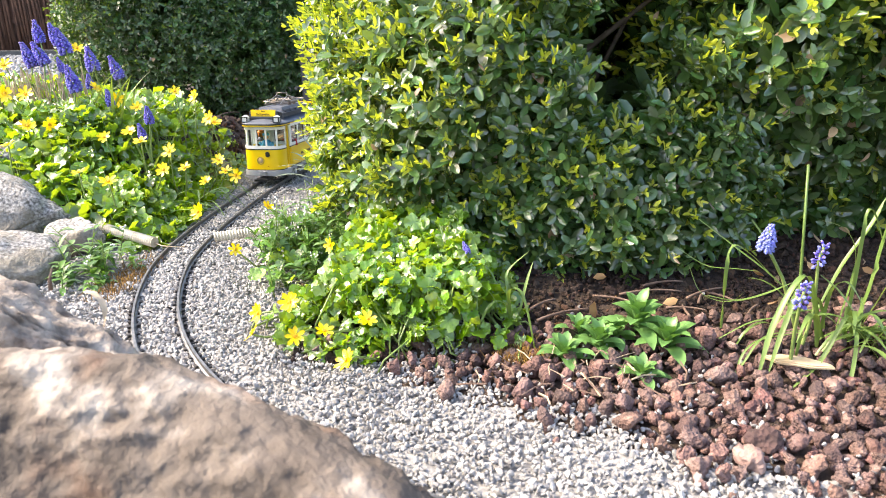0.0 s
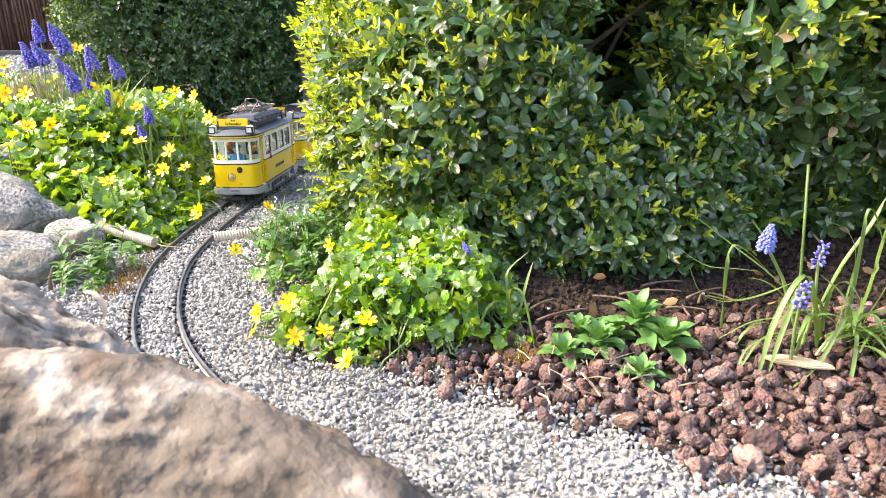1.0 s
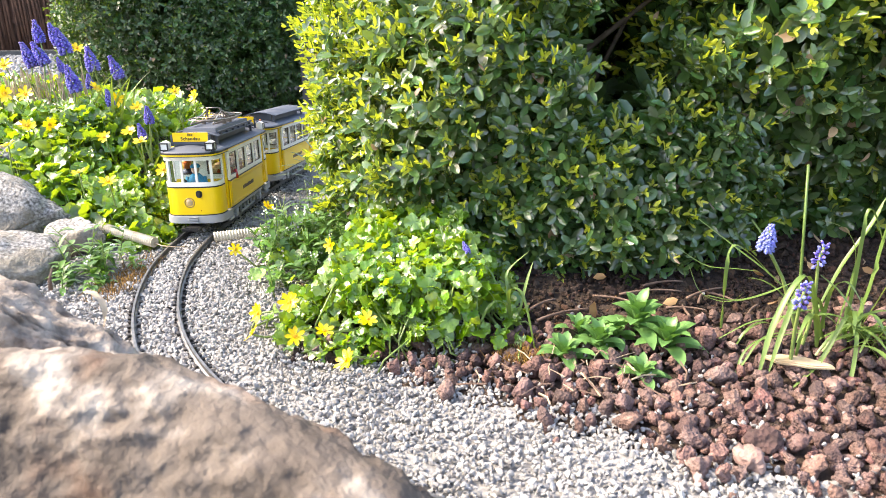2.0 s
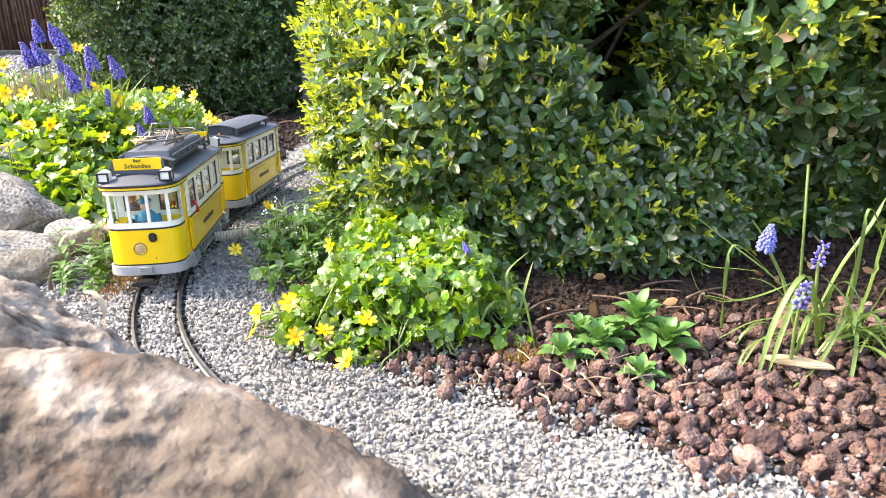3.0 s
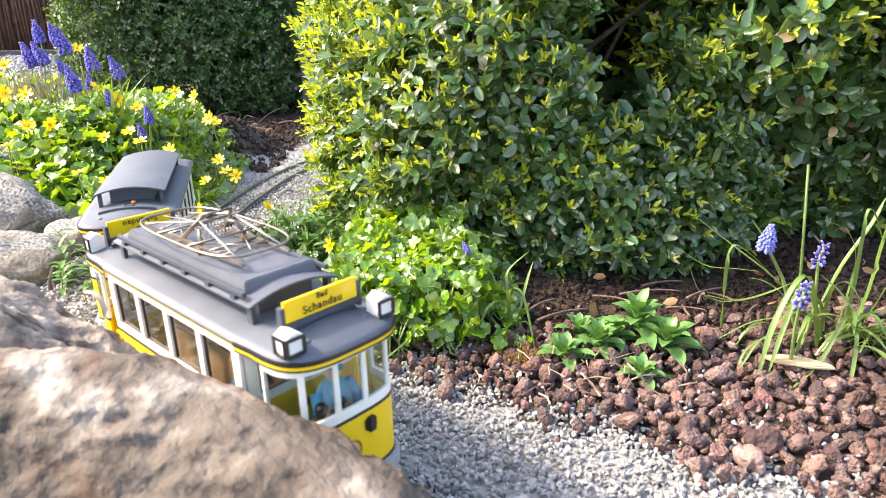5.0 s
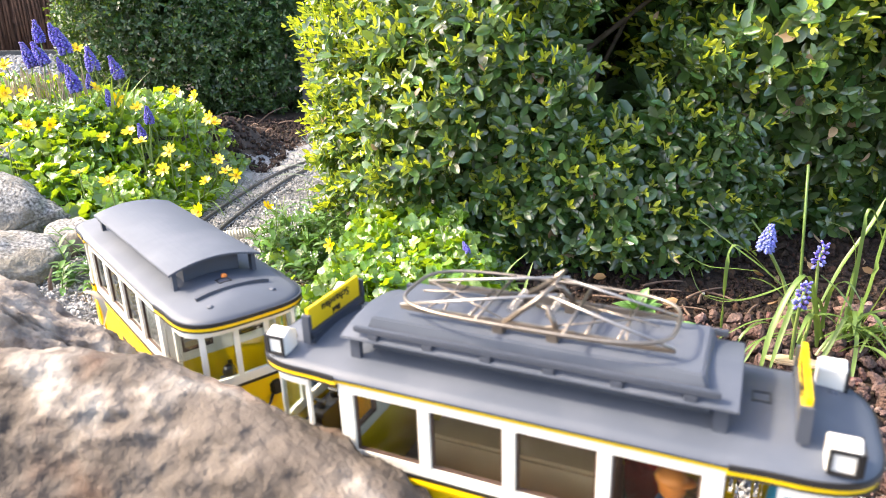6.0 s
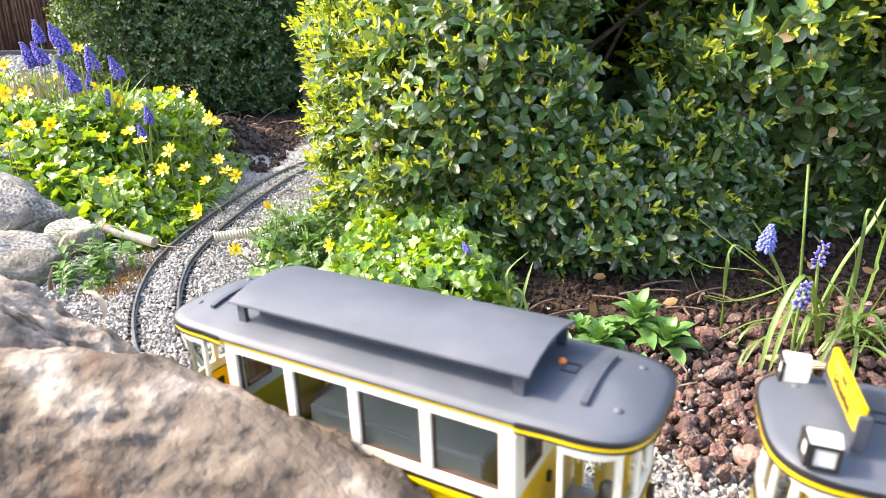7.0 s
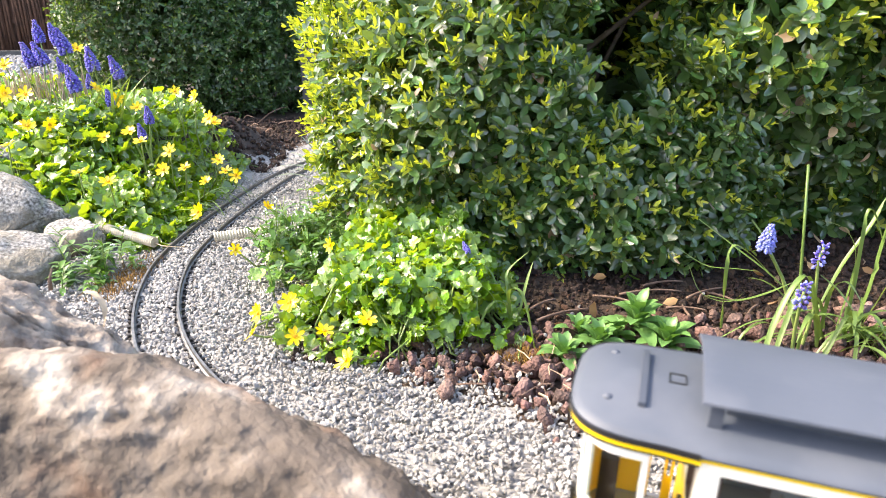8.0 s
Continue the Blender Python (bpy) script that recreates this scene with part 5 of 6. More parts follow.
def open_spike(seed):
    """A loose spike of long separate bells: upright and closed at the top, nodding below."""
    rng = np.random.default_rng(seed)
    g = Geo()
    for j in range(24):
        u = (j + 0.5) / 24
        a = 2.4 * j + rng.normal(0, 0.2)
        up = -0.55 + 1.5 * u + rng.normal(0, 0.15)
        d = Vector((math.cos(a), math.sin(a), up)).normalized()
        L = (0.26 - 0.08 * u) * rng.uniform(0.85, 1.15)
        o = Vector((0, 0, 0.08 + 0.80 * u))
        g.tube([o, o + d * L * 0.35, o + d * L * 0.55, o + d * L * 0.85, o + d * L], 0.022, 6, 0, r_end=0.03)
        g.ball(o + d * L * 0.78, 0.068 - 0.018 * u, (1, 1, 1.15), 0 if j % 3 else 1, 7, 5)
        g.ball(o + d * L * 1.02, 0.034, slot=1, n=6, m=4)
    return mesh_of("flower_spike", g, [BELL, BELL_PALE], smooth=True)


SPIKES = [spike_mesh(1), spike_mesh(2), spike_mesh(3, False, 1.1), spike_mesh(4, True, 1.25), open_spike(5)]


def hyacinth(top, root, length, kind, label, rng, leaves=(), group="", mat=None, lean=None, bent=()):
    """A grape hyacinth: stem, flower spike (top is the spike's middle) and strap leaves."""
    top, root = Vector(top), Vector(root)
    plant = tagged(new("grape_hyacinth"), label, "flowering plant", group)
    plant.location = root
    ax = Vector(lean) if lean else ((top - root).normalized() + Vector(rng.normal(0, 0.08, 3))).normalized()
    ax.normalize()
    low = top - ax * length * 0.5
    mid = root.lerp(low, 0.55) + Vector(rng.normal(0, 0.006, 3))
    pts = [root.lerp(mid, i / 4) for i in range(4)] + [mid.lerp(low + ax * 0.004, i / 4) for i in range(5)]
    part("stem", Geo().tube([p - root for p in pts] + [top + ax * length * 0.3 - root], 0.0019, 6, r_end=0.0013), CEL_STEM, plant, smooth=True)
    sp = new("flower_spike", SPIKES[kind])
    sp.parent = plant
    sp.matrix_basis = Matrix.Translation(low - root) @ ax.to_track_quat("Z", "Y").to_matrix().to_4x4() @ Matrix.Rotation(rng.uniform(0, 6), 4, "Z") @ Matrix.Scale(length, 4)
    for a, d, L, droop, w in leaves:
        part("leaf", strap(Geo(), [p - root for p in arc(a, d, L, droop, 12)], w), mat or STRAP, plant, smooth=True)
    for line, w in bent_leaf(bent, root):
        part("leaf", strap(Geo(), line, w, fold=0.35, taper=0.7), mat or STRAP, plant, smooth=True)
    return plant


def bent_leaf(rows, root):
    """Strap leaves through four places each, smoothly bent: (line, width)."""
    out = []
    for *q, w in rows:
        q = [Vector(p) - root for p in q]
        q = [q[0] * 2 - q[1]] + q + [q[-1] * 2 - q[-2]]
        line = []
        for i in range(1, 4):
            a, b, c, d = q[i - 1:i + 3]
            for k in range(6):
                t = k / 6
                line.append(0.5 * (2 * b + (c - a) * t + (2 * a - 5 * b + 4 * c - d) * t * t + (3 * b - a - 3 * c + d) * t ** 3))
        out.append((line + [q[4]], w * 0.64))
    return out


TUFT_LEAVES = [
    ((0.068, 0.625, -0.004), (0.054, 0.617, 0.032), (0.037, 0.608, 0.056), (0.028, 0.6, 0.037), 0.005),
    ((0.069, 0.625, -0.004), (0.062, 0.613, 0.033), (0.046, 0.602, 0.039), (0.03, 0.59, 0.013), 0.006),
    ((0.071, 0.63, -0.007), (0.065, 0.64, 0.043), (0.068, 0.65, 0.056), (0.091, 0.66, 0.074), 0.0042),
    ((0.071, 0.625, -0.003), (0.064, 0.61, 0.047), (0.076, 0.595, 0.051), (0.09, 0.58, -0.012), 0.006),
    ((0.075, 0.64, -0.012), (0.082, 0.65, 0.016), (0.088, 0.66, 0.037), (0.096, 0.67, 0.058), 0.005),
    ((0.068, 0.64, -0.012), (0.062, 0.647, 0.018), (0.052, 0.653, 0.047), (0.044, 0.66, 0.058), 0.0045),
]
FRONT_LEAVES = [
    ((0.366, 0.585, 0.006), (0.331, 0.567, 0.079), (0.299, 0.548, 0.045), (0.281, 0.53, -0.014), 0.0085),
    ((0.368, 0.585, 0.006), (0.331, 0.568, 0.069), (0.31, 0.552, 0.035), (0.293, 0.535, -0.007), 0.0075),
    ((0.344, 0.58, 0.017), (0.299, 0.563, 0.019), (0.274, 0.547, -0.001), (0.247, 0.53, -0.02), 0.0035),
    ((0.344, 0.58, 0.015), (0.291, 0.563, 0.014), (0.271, 0.547, -0.005), (0.278, 0.53, -0.014), 0.0035),
    ((0.391, 0.58, 0.013), (0.371, 0.56, 0.041), (0.342, 0.54, 0.006), (0.305, 0.52, -0.014), 0.0065),
    ((0.33, 0.56, -0.005), (0.332, 0.553, 0.042), (0.363, 0.547, 0.043), (0.402, 0.54, -0.001), 0.0065),
    ((0.384, 0.57, 0.017), (0.377, 0.55, 0.025), (0.366, 0.53, -0.012), (0.34, 0.51, -0.029), 0.0055),
]
BACK_LEAVES = [
    ((0.274, 0.6, 0.011), (0.272, 0.6, 0.089), (0.289, 0.6, 0.091), (0.335, 0.6, 0.047), 0.0065),
    ((0.271, 0.68, 0.098), (0.302, 0.657, 0.075), (0.323, 0.633, 0.06), (0.344, 0.61, 0.042), 0.005),
    ((0.257, 0.6, 0.046), (0.284, 0.6, 0.04), (0.311, 0.6, 0.046), (0.339, 0.6, 0.059), 0.0055),
    ((0.26, 0.7, 0.058), (0.285, 0.68, 0.045), (0.307, 0.66, 0.049), (0.324, 0.64, 0.054), 0.004),
    ((0.258, 0.66, 0.054), (0.271, 0.65, 0.026), (0.297, 0.64, 0.02), (0.308, 0.63, 0.037), 0.0032),
    ((0.26, 0.57, 0.015), (0.29, 0.573, 0.03), (0.323, 0.577, 0.034), (0.35, 0.58, 0.044), 0.0035),
    ((0.303, 0.63, 0.113), (0.312, 0.62, 0.098), (0.328, 0.61, 0.067), (0.343, 0.6, 0.035), 0.006),
]
SIDE_LEAVES = [
    ((0.397, 0.6, -0.004), (0.397, 0.6, 0.058), (0.397, 0.6, 0.131), (0.42, 0.6, 0.092), 0.0065),
    ((0.403, 0.6, -0.004), (0.413, 0.6, 0.045), (0.416, 0.6, 0.086), (0.419, 0.6, 0.131), 0.008),
    ((0.395, 0.61, -0.003), (0.403, 0.613, 0.07), (0.391, 0.617, 0.104), (0.363, 0.62, 0.116), 0.004),
    ((0.351, 0.58, 0.074), (0.363, 0.573, 0.064), (0.37, 0.567, 0.055), (0.376, 0.56, 0.046), 0.0065),
    ((0.389, 0.58, 0.007), (0.395, 0.567, 0.038), (0.4, 0.553, 0.033), (0.416, 0.54, -0.007), 0.0075),
    ((0.374, 0.6, -0.003), (0.368, 0.587, 0.052), (0.373, 0.573, 0.069), (0.385, 0.56, 0.05), 0.006),
    ((0.408, 0.6, -0.004), (0.418, 0.593, 0.036), (0.425, 0.587, 0.063), (0.439, 0.58, 0.054), 0.008),
    ((0.389, 0.64, 0.002), (0.412, 0.647, 0.056), (0.437, 0.653, 0.097), (0.451, 0.66, 0.125), 0.007),
]


def left_bed():
    rng = np.random.default_rng(51)
    grp = "celandines in the raised bed"
    lab = "yellow celandine with round glossy leaves in the raised bed"
    edge = lambda x, y: smooth_step(-0.425, -0.53, x + 0.10 * (y - 1.2)) * smooth_step(0.93, 1.06, y + 0.25 * (x + 0.55)) * (1 - smooth_step(1.55, 1.75, y))
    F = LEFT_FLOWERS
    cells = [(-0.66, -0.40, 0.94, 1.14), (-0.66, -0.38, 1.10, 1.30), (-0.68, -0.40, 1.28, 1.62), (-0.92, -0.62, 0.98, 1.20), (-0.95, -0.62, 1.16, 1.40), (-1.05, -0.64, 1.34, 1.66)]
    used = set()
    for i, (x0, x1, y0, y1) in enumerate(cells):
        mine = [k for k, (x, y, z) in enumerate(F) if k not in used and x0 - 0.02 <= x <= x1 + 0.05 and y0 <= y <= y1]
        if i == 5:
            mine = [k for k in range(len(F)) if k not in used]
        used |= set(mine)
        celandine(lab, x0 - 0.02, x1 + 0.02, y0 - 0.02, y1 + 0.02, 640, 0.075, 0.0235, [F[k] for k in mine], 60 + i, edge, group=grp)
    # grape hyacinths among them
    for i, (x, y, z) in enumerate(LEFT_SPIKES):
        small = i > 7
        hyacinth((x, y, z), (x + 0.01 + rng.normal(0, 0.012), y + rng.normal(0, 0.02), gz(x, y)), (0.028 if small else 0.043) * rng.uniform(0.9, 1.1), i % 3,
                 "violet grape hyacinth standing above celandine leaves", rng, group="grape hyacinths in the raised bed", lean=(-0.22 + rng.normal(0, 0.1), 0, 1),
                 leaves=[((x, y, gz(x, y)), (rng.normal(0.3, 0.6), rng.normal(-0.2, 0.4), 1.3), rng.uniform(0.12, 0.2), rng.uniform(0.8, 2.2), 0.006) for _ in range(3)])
    # thin grass at the bed's edge
    tuft = tagged(new("grass_tuft"), "thin green grass leaning over the gravel", "grass")
    tuft.location = (-0.47, 1.18, gz(-0.47, 1.18))
    for i in range(46):
        a = (rng.uniform(-0.06, 0.03), rng.uniform(-0.14, 0.16), rng.uniform(-0.01, 0.02))
        part("blade", strap(Geo(), arc(a, (rng.normal(0.7, 0.5), rng.normal(-0.3, 0.5), 1.0), rng.uniform(0.06, 0.13), rng.uniform(1.5, 3.5), 8), 0.0028), STRAP, tuft, smooth=True)
    straw = tagged(new("straw_bundle"), "bundle of cut dry straw among the flowers", "straw")
    straw.location = (-0.77, 1.32, gz(-0.77, 1.32) + 0.065)
    g = Geo()
    for i in range(120):
        x, y = rng.normal(0, 0.045), rng.normal(0, 0.035)
        g.tube([(x, y, -0.03), (x + rng.normal(0, 0.008), y + rng.normal(-0.005, 0.008), rng.uniform(0.03, 0.065))], 0.0011, 4)
    tagged(part("straw", g, STRAW, straw), kind="stuff")


def middle_patch():
    rng = np.random.default_rng(71)
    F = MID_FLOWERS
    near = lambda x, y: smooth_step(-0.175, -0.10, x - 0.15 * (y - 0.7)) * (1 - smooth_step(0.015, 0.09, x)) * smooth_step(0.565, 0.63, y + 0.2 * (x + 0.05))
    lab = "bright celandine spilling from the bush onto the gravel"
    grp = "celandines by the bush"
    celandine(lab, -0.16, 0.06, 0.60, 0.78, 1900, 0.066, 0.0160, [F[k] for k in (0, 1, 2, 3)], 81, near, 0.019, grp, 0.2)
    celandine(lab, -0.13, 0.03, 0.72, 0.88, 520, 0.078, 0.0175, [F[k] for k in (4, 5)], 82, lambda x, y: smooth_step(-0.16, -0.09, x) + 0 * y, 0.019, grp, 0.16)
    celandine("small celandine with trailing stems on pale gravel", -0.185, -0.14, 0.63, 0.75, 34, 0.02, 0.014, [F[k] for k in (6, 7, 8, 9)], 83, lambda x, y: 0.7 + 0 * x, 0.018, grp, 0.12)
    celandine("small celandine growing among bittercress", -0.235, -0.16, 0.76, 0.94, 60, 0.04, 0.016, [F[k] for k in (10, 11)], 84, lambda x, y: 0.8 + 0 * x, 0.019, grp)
    for c, n, tall in (((-0.195, 0.87), 34, 0.085), ((-0.175, 0.95), 30, 0.09), ((-0.235, 0.85), 8, 0.09), ((-0.15, 0.86), 30, 0.08), ((-0.165, 0.79), 22, 0.06)):
        weed(c, n, tall, rng, "tall thin bittercress with tiny white flowers")
    # strap-leaved tuft with a withered spike
    hyacinth((0.024, 0.68, 0.071), (0.064, 0.62, gz(0.064, 0.62)), 0.014, 1, "fading grape hyacinth with bent strap leaves", rng, bent=TUFT_LEAVES)


def weed(c, n, tall, rng, label, bloom=True):
    ob = tagged(new("bittercress"), label, "weed", "bittercress weeds")
    ob.location = (*c, gz(*c))
    g, lf, wh = Geo(), Geo(), Geo()
    for i in range(n):
        a = Vector((rng.normal(0, 0.02), rng.normal(0, 0.024), 0))
        pts = arc(a, (rng.normal(0, 0.28), rng.normal(-0.05, 0.28), 1), tall * rng.uniform(0.45, 1.1), rng.uniform(0, 0.5), 7)
        g.tube(pts, 0.0009, 4, r_end=0.0005)
        for p in pts[1:-1]:
            for _ in range(2):
                strap(lf, arc(p, (rng.normal(0, 1), rng.normal(0, 1), rng.uniform(0.2, 1.0)), rng.uniform(0.010, 0.024), 1.2, 4), rng.uniform(0.004, 0.009))
        if bloom and rng.random() < 0.3:
            for _ in range(4):
                wh.ball(pts[-1] + Vector(rng.normal(0, 0.0016, 3)), 0.0013, n=5, m=4)
    tagged(part("undergrowth", g, CEL_STEM, ob, smooth=True), kind="stuff")
    tagged(part("foliage", lf, WEED, ob, smooth=True), kind="stuff")
    if wh.v:
        tagged(part("bloom", wh, WHITE_BLOOM, ob, "tiny white blooms"), kind="stuff")
    return ob


def right_bed():
    rng = np.random.default_rng(91)
    lv = lambda a, n: [((a[0] + rng.normal(0, 0.012), a[1] + rng.normal(0, 0.012), a[2]), (rng.normal(0.35, 0.5), rng.normal(-0.1, 0.5), rng.uniform(0.6, 1.1)), rng.uniform(0.07, 0.13), rng.uniform(2.0, 5.0), rng.uniform(0.003, 0.006)) for _ in range(n)]
    grp = "grape hyacinths on lava rock"
    a = (0.355, 0.565, 0.002)
    hyacinth((0.309, 0.53, 0.077), (0.318, 0.545, gz(0.318, 0.545)), 0.027, 4, "violet grape hyacinth with long arching leaves over lava rock", rng, lv(a, 6), grp, lean=(0.05, -0.1, 1), bent=FRONT_LEAVES)
    b = (0.35, 0.60, 0.004)
    hyacinth((0.307, 0.60, 0.106), b, 0.026, 3, "pale violet grape hyacinth with long arching leaves", rng, lv(b, 2), grp, lean=(0.05, -0.1, 1), bent=BACK_LEAVES)
    c = (0.39, 0.59, 0.004)
    hyacinth((0.348, 0.58, 0.095), (0.345, 0.58, gz(0.345, 0.58)), 0.025, 4, "violet grape hyacinth with open bells and arching leaves", rng, lv(c, 22), grp, lean=(0.08, -0.15, 1), bent=SIDE_LEAVES)
    st = tagged(new("flower_stalk"), "tall bare green stalk rising into the bush", "stalk")
    st.location = (0.365, 0.63, gz(0.365, 0.63))
    part("stem", Geo().tube([(0, 0, 0), (-0.003, 0, 0.05), (-0.008, 0, 0.10), (-0.010, 0.01, 0.17)], 0.0017, 7, r_end=0.0013), STRAP, st, smooth=True)
    # low rosettes
    for x, y, h, n, L in ((0.115, 0.572, 0.012, 15, 0.032), (0.15, 0.585, 0.020, 16, 0.030), (0.193, 0.608, 0.034, 18, 0.040), (0.215, 0.580, 0.022, 18, 0.038), (0.180, 0.540, 0.008, 15, 0.027), (0.135, 0.61, 0.016, 12, 0.028), (0.168, 0.60, 0.016, 14, 0.03)):
        r = tagged(new("speedwell"), "low leafy green rosette plant on lava rock", "plant", "rosette plants")
        r.location = (x, y, gz(x, y))
        part("stem", Geo().tube([(0, 0.01, 0), (0, 0.004, h * 0.6), (0, 0, h)], 0.0016, 6), CEL_STEM, r, smooth=True)
        for k in range(n):
            aa = 2.4 * k
            u = k / n
            d = (math.cos(aa) * (1 - 0.6 * u), math.sin(aa) * (1 - 0.6 * u), 0.35 + 1.1 * u)
            part("leaf", strap(Geo(), arc((0, 0, h * (0.35 + 0.65 * u)), d, L * 1.15 * (1 - 0.45 * u) * rng.uniform(0.85, 1.1), 1.5, 7), L * 0.40 * (1 - 0.3 * u), fold=0.35, taper=0.62), ROSETTE, r, smooth=True)
    # rusty moss, dry stalks, bark and litter
    ms = tagged(new("moss_tuft"), "rusty orange moss tuft beside lava rock", "moss")
    ms.location = (0.073, 0.578, gz(0.073, 0.578))
    g = Geo()
    for i in range(420):
        p = (rng.normal(0, 0.011), rng.normal(0, 0.012), 0)
        g.tube(arc(p, (rng.normal(0, 0.4), rng.normal(0, 0.4), 1), rng.uniform(0.006, 0.018), 0.4, 3), 0.0004, 3)
    tagged(part("fronds", g, MOSS, ms), kind="stuff")
    for i in range(34):
        x, y = rng.normal(0.125, 0.045), rng.normal(0.528, 0.02)
        an, L = rng.uniform(0, 3.14), rng.uniform(0.01, 0.034)
        z = gz(x, y) + rng.uniform(0.010, 0.018)
        ob = part("dry_stalk", Geo().tube([(-L / 2, 0, 0), (0, rng.normal(0, 0.002), 0.001), (L / 2, 0, rng.normal(0, 0.002))], rng.uniform(0.0004, 0.0009), 5), STRAW if rng.random() < 0.6 else TWIG)
        ob.matrix_basis = pose(x, y, z, 0, rng.normal(0, 8), math.degrees(an))
        tagged(ob, "thin dry plant stalk lying on lava rock", "twig", "dry stalks")
    bk = Geo()
    pts = [(-0.030, 0.000), (-0.012, 0.007), (0.010, 0.008), (0.030, 0.003), (0.034, -0.002), (0.012, -0.006), (-0.016, -0.006)]
    ob = part("bark_chip", bk.prism(pts, 0, 0.004), STRAW, bevel=0.0012)
    ob.matrix_basis = pose(0.320, 0.542, gz(0.32, 0.542) + 0.014, 8, 4, -14)
    tagged(ob, "pale tan bark chip on lava rock", "bark chip")
    for k, (x, y, L, an) in enumerate(((0.135, 0.66, 0.09, 32), (0.245, 0.70, 0.10, 12), (0.20, 0.68, 0.07, -20), (0.30, 0.70, 0.08, 35), (0.11, 0.68, 0.06, 50), (0.27, 0.66, 0.06, -5), (0.26, 0.72, 0.07, 20), (0.285, 0.69, 0.05, 70), (0.315, 0.68, 0.05, -40), (0.22, 0.64, 0.05, 140), (0.255, 0.66, 0.04, 100), (0.33, 0.66, 0.05, 60))):
        ob = part("twig", Geo().tube(arc((-L / 2, 0, 0), (1, 0, 0.15), L * 0.7, 0.35, 8, 0.4), 0.0017, 6, r_end=0.0008), TWIG, smooth=True)
        ob.matrix_basis = pose(x, y, gz(x, y) + 0.006, 0, 0, an)
        tagged(ob, "brown dead twig on soil below the bush", "twig", "twigs on the soil")


def small_things():
    rng = np.random.default_rng(101)
    # ribbed pipes
    for p0, p1, lab in (((-0.512, 0.968, 0.006), (-0.418, 0.925, -0.004), "ivory ribbed hose end lying on gravel"), ((-0.338, 0.945, -0.004), (-0.265, 0.968, -0.004), "short ivory ribbed hose under bittercress")):
        p0, p1 = Vector(p0), Vector(p1)
        L = (p1 - p0).length
        n = int(L / 0.0021)
        g = Geo()
        rings = []
        for i in range(n + 1):
            r = 0.0078 if i % 2 else 0.0064
            rings.append(r)
        m = 14
        ax = (p1 - p0).normalized()
        s1 = ax.cross(Vector((0, 0, 1))).normalized()
        s2 = s1.cross(ax)
        v = []
        for i, r in enumerate(rings):
            c = ax * (L * i / n)
            v += [c + (s1 * math.cos(2 * math.pi * k / m) + s2 * math.sin(2 * math.pi * k / m)) * r for k in range(m)]
        f = [(i * m + k, i * m + (k + 1) % m, (i + 1) * m + (k + 1) % m, (i + 1) * m + k) for i in range(n) for k in range(m)] + [tuple(range(m)), tuple(range(n * m, n * m + m))]
        ob = part("ribbed_hose", g.add(v, f), PIPE)
        ob.location = p0
        tagged(ob, lab, "hose")
    part_cable = part("wire", Geo().tube([(0, 0, 0), (0.015, -0.008, -0.003), (0.03, -0.010, -0.004), (0.045, -0.004, -0.006)], 0.0009, 5), STRAW, smooth=True)
    part_cable.location = (-0.42, 0.926, -0.004)
    tagged(part_cable, "thin yellowish wire leaving the hose", "wire")
    for c, n, t in (((-0.458, 0.82), 9, 0.05), ((-0.475, 0.85), 7, 0.08), ((-0.44, 0.80), 9, 0.025)):
        weed(c, n, t, rng, "small bittercress beside granite stones")
    ms = tagged(new("moss_tuft"), "rusty moss growing at the gravel's edge", "moss")
    ms.location = (-0.405, 0.80, gz(-0.405, 0.80))
    g = Geo()
    for i in range(420):
        g.tube(arc((rng.normal(0, 0.012), rng.normal(0, 0.035), 0), (rng.normal(0, 0.4), rng.normal(0, 0.4), 1), rng.uniform(0.004, 0.012), 0.4, 3), 0.0005, 3)
    tagged(part("fronds", g, MOSS, ms), kind="stuff")
    # blue-green tuft between bush and track
    tf = tagged(new("strap_leaf_tuft"), "grey-green tuft of long strap leaves by the track", "plant")
    tf.location = (-0.21, 1.36, gz(-0.21, 1.36))
    for i in range(10):
        d = (rng.normal(-1.0, 0.35), rng.normal(-0.15, 0.3), rng.uniform(1.0, 2.0))
        part("leaf", strap(Geo(), arc((rng.normal(0, 0.015), rng.normal(0, 0.02), 0), d, rng.uniform(0.09, 0.15), rng.uniform(1.0, 2.0), 10), 0.009), STRAP_BLUE, tf, smooth=True)
    # dead twigs at the foot of the hedge
    for i in range(26):
        x, y = rng.uniform(-0.80, -0.52), rng.uniform(2.05, 2.42)
        L = rng.uniform(0.05, 0.13)
        ob = part("twig", Geo().tube(arc((0, 0, 0), (rng.normal(0, 1), rng.normal(-0.3, 0.5), rng.uniform(0.0, 0.7)), L, 1.0, 8, rng.normal(0, 0.8)), 0.003, 5, r_end=0.001), TWIG, smooth=True)
        ob.location = (x, y, gz(x, y) + 0.004)
        tagged(ob, "brown dead twig at the foot of the hedge", "twig", "twigs below the hedge")
    ob = part("garden_post", Geo().box(-0.03, 0.03, -0.02, 0.02, 0, 0.34).box(-0.034, 0.034, -0.024, 0.024, 0.34, 0.35), POST, bevel=0.002)
    ob.location = (-0.43, 2.32, gz(-0.43, 2.32) - 0.01)
    tagged(ob, "dark grey square garden post", "post")
    # fence, timber edge and gravel strip far behind
    fence = tagged(new("fence"), "brown woven brushwood fence behind the garden", "fence")
    fence.location = (-3.6, 6.2, -0.06)
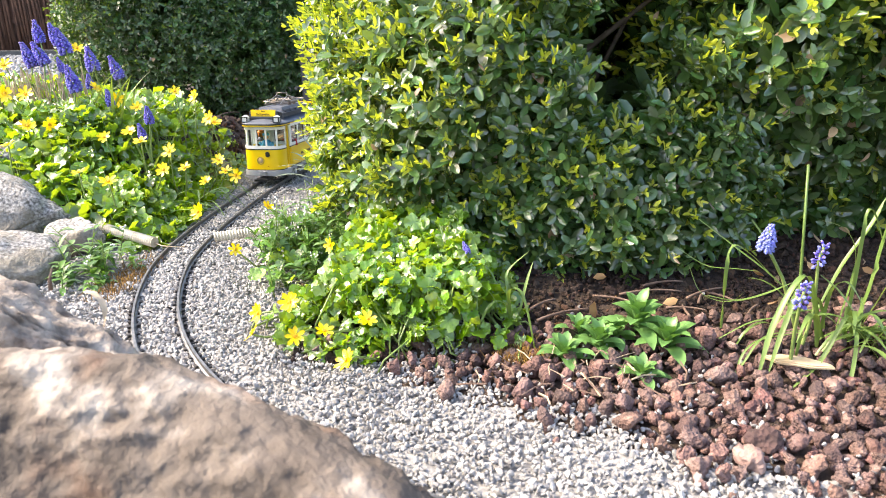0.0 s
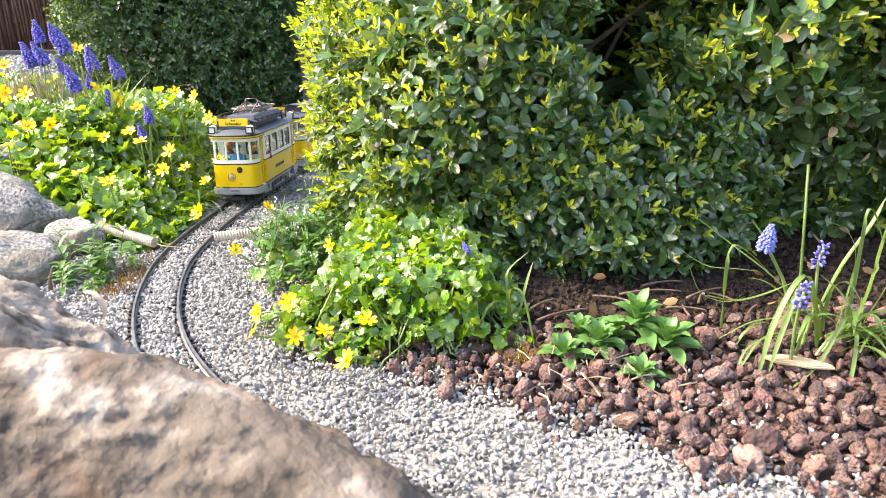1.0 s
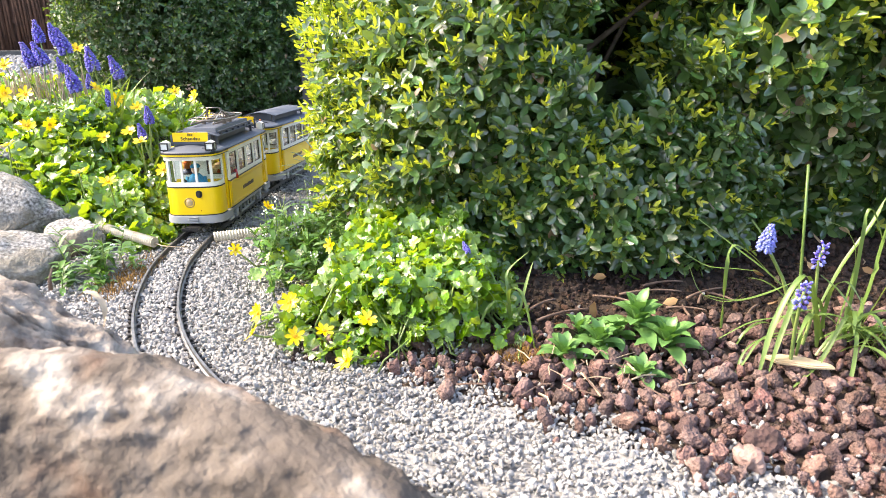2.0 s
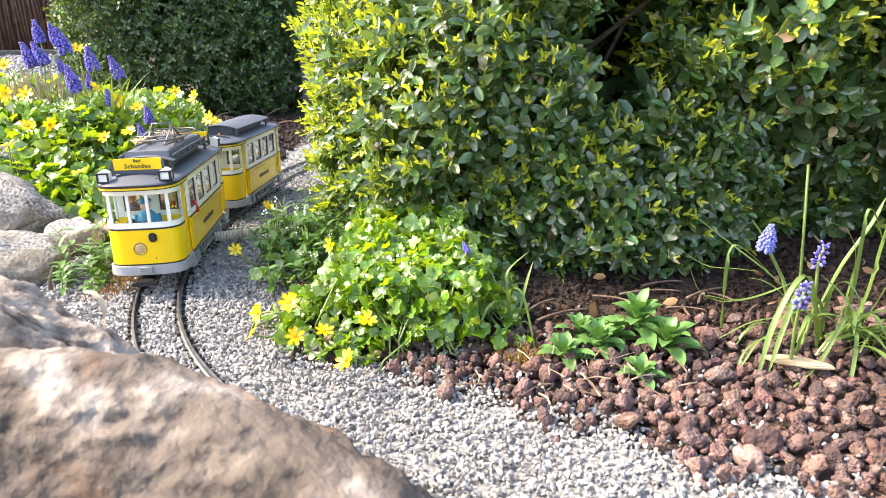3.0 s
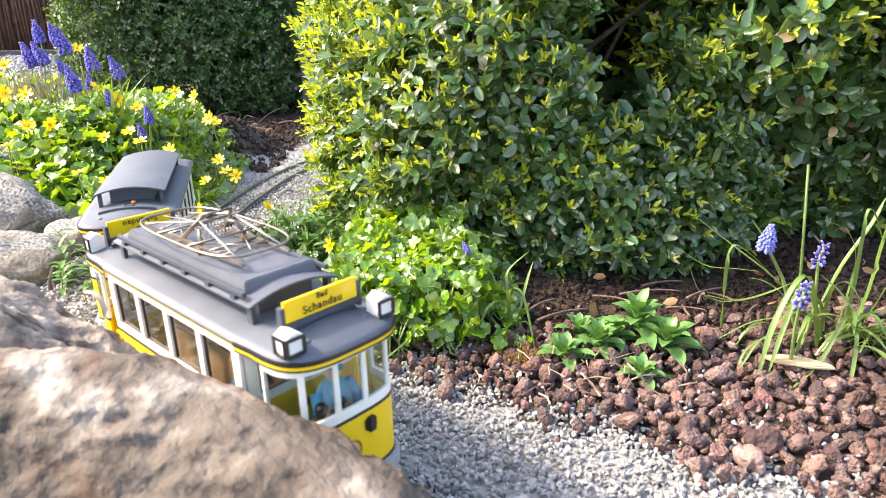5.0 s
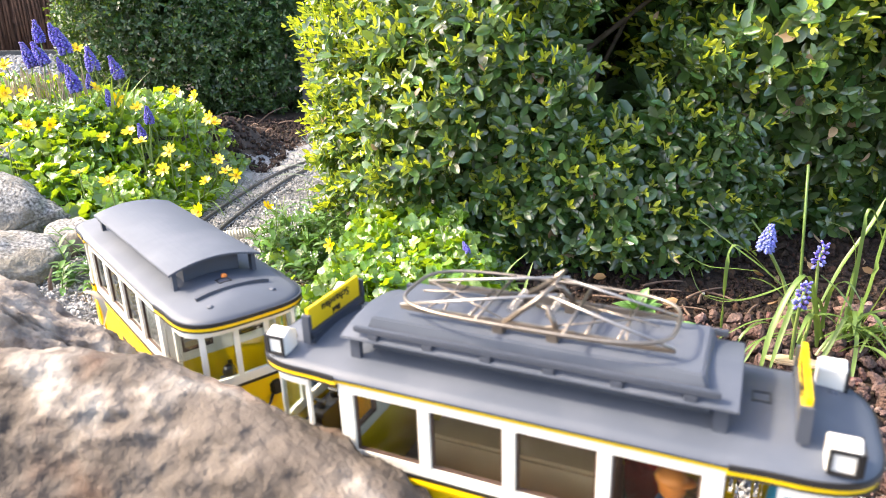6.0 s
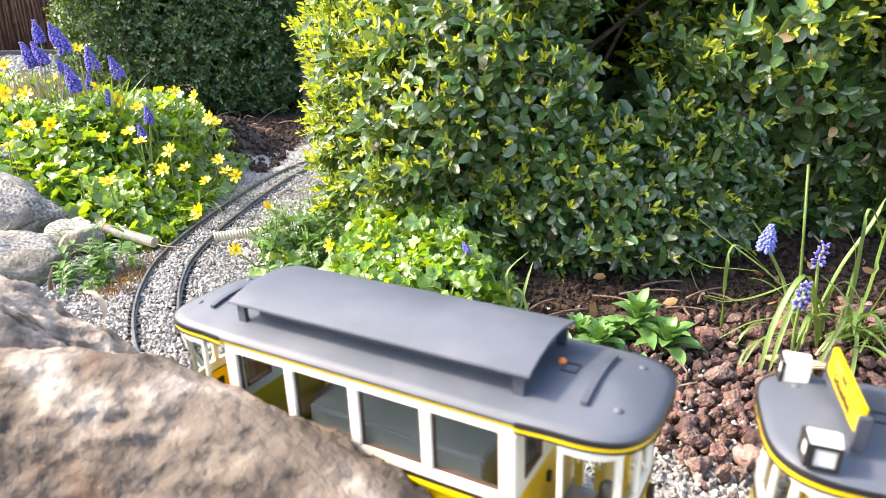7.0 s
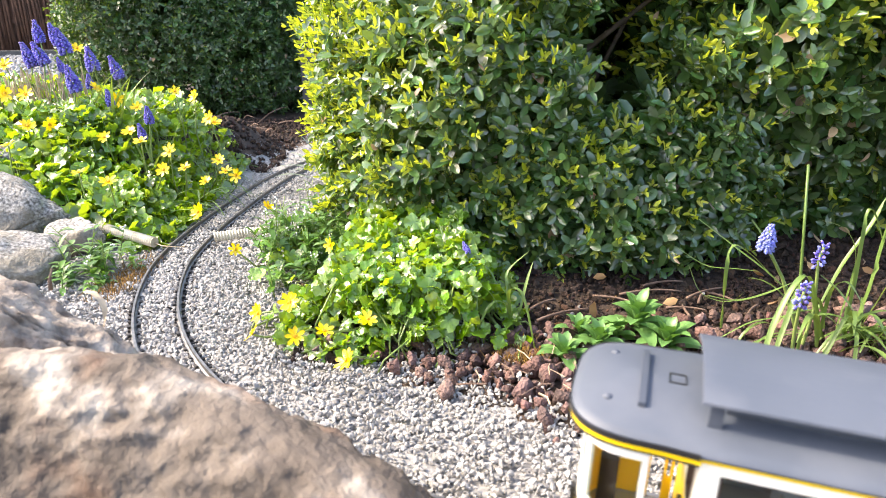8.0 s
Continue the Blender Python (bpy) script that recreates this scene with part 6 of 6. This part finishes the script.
    for k in range(150):
        x = -2.0 + k * 0.022 + rng.normal(0, 0.004)
        ob = part("stick", Geo().tube([(x, rng.normal(0, 0.01), 0), (x + rng.normal(0, 0.015), rng.normal(0, 0.01), 0.5), (x + rng.normal(0, 0.02), 0, 1.0 + rng.normal(0, 0.05))], rng.uniform(0.007, 0.012), 5), FENCE, fence, smooth=True)
    for z in (0.25, 0.75):
        part("rail", Geo().box(-2.0, 1.3, 0.012, 0.03, z - 0.015, z + 0.015), FENCE, fence)
    part("backing", Geo().box(-2.0, 1.3, 0.032, 0.05, 0, 1.0), FENCE, fence)
    tm = part("timber_edging", Geo().box(-6, -1.6, -0.05, 0.05, 0, 0.045), POST, bevel=0.004)
    tm.location = (0, 5.5, -0.055)
    tagged(tm, "dark timber edging beside the gravel strip", "edging")
    P = np.c_[rng.uniform(-4.4, -1.8, 2600), rng.uniform(4.0, 5.45, 2600)]
    V, F = pebbles(np.c_[P, ground_z(P[:, 0], P[:, 1]) + rng.uniform(0, 0.008, len(P))], rng.uniform(0.015, 0.035, len(P)), rng)
    tagged(new("gravel_strip", big_mesh("gravel_strip", V, F, GRAVEL, smooth=False)), "pale gravel strip before the fence", "gravel", kind="stuff")
    # soil crumbs and litter below the bushes
    P = np.c_[rng.uniform(-0.15, 0.75, 15000), rng.uniform(0.58, 0.95, 15000)]
    V, F = pebbles(np.c_[P, ground_z(P[:, 0], P[:, 1]) + rng.uniform(-0.002, 0.004, len(P))], rng.uniform(0.002, 0.007, len(P)) * rng.choice([1, 1, 1, 2.0], len(P)), rng, 0.6, 0.35)
    tagged(new("soil_crumbs", big_mesh("soil_crumbs", V, F, SOIL_CRUMB, smooth=False)), "brown crumbly soil and bark litter under the bush", "soil", kind="stuff")
    n = 90
    P = np.c_[rng.uniform(-0.2, 0.85, n), rng.uniform(0.62, 0.95, n)]
    A, f = leaf_blades(n, rng, 0.3)
    R = turns(n, rng)
    V = np.einsum("nij,nkj->nki", R, A * rng.uniform(0.008, 0.022, n)[:, None, None] * (1, 1, 1)) + np.c_[P, ground_z(P[:, 0], P[:, 1]) + 0.007][:, None]
    F = f[None] + (np.arange(n) * 8)[:, None, None]
    tagged(new("leaf_litter", big_mesh("leaf_litter", V.reshape(-1, 3), F.reshape(-1, 3), DEAD_LEAF)), "dry brown fallen leaves on the soil", "leaves", kind="stuff")
    P = np.c_[rng.uniform(-0.85, -0.42, 2500), rng.uniform(1.6, 2.4, 2500)]
    V, F = pebbles(np.c_[P, ground_z(P[:, 0], P[:, 1]) + rng.uniform(-0.002, 0.004, len(P))], rng.uniform(0.005, 0.02, len(P)), rng, 0.6, 0.35)
    tagged(new("hedge_soil", big_mesh("hedge_soil", V, F, SOIL_CRUMB, smooth=False)), "reddish brown soil at the foot of the hedge", "soil", kind="stuff")


SOIL_CRUMB = material("soil_crumb", [(0.014, 0.008, 0.0055), (0.048, 0.024, 0.015)], 80, 0.95, bump=0.6, bump_scale=300, island=0.6)


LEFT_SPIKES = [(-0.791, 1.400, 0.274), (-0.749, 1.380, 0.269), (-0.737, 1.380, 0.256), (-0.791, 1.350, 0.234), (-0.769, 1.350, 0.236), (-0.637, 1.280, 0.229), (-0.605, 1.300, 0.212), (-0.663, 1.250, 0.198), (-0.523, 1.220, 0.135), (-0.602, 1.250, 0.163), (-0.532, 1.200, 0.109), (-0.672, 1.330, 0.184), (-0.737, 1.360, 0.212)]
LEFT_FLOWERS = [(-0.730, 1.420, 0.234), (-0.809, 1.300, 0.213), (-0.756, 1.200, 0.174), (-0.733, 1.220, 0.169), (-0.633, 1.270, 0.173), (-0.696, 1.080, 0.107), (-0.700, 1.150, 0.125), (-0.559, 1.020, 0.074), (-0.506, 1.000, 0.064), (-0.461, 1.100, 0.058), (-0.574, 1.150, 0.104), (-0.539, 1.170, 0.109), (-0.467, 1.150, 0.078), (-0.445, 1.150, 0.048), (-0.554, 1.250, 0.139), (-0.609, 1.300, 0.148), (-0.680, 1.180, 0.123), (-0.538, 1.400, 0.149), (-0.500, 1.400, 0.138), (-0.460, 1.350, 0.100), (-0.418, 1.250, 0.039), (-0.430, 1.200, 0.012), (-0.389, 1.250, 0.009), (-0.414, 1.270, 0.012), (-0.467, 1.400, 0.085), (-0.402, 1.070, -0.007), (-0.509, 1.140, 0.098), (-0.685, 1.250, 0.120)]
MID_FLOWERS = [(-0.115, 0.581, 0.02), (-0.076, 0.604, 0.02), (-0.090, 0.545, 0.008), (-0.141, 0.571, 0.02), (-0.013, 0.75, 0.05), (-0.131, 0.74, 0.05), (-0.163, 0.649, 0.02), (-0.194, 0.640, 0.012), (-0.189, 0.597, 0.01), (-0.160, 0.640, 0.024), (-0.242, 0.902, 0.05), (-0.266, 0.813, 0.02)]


# ---- build ----
ground = build_ground()
build_gravel()
build_track()
build_rocks()
build_bushes()
motor_car, motor_sets = tram_car("tram_motor_car", "yellow and cream model tram with grey roof and bow collector", True)
trailer_car, trailer_sets = tram_car("tram_trailer", "yellow and cream model tram trailer with grey ventilator roof", False)
left_bed()
middle_patch()
right_bed()
small_things()
build_lava(ground)
motions()
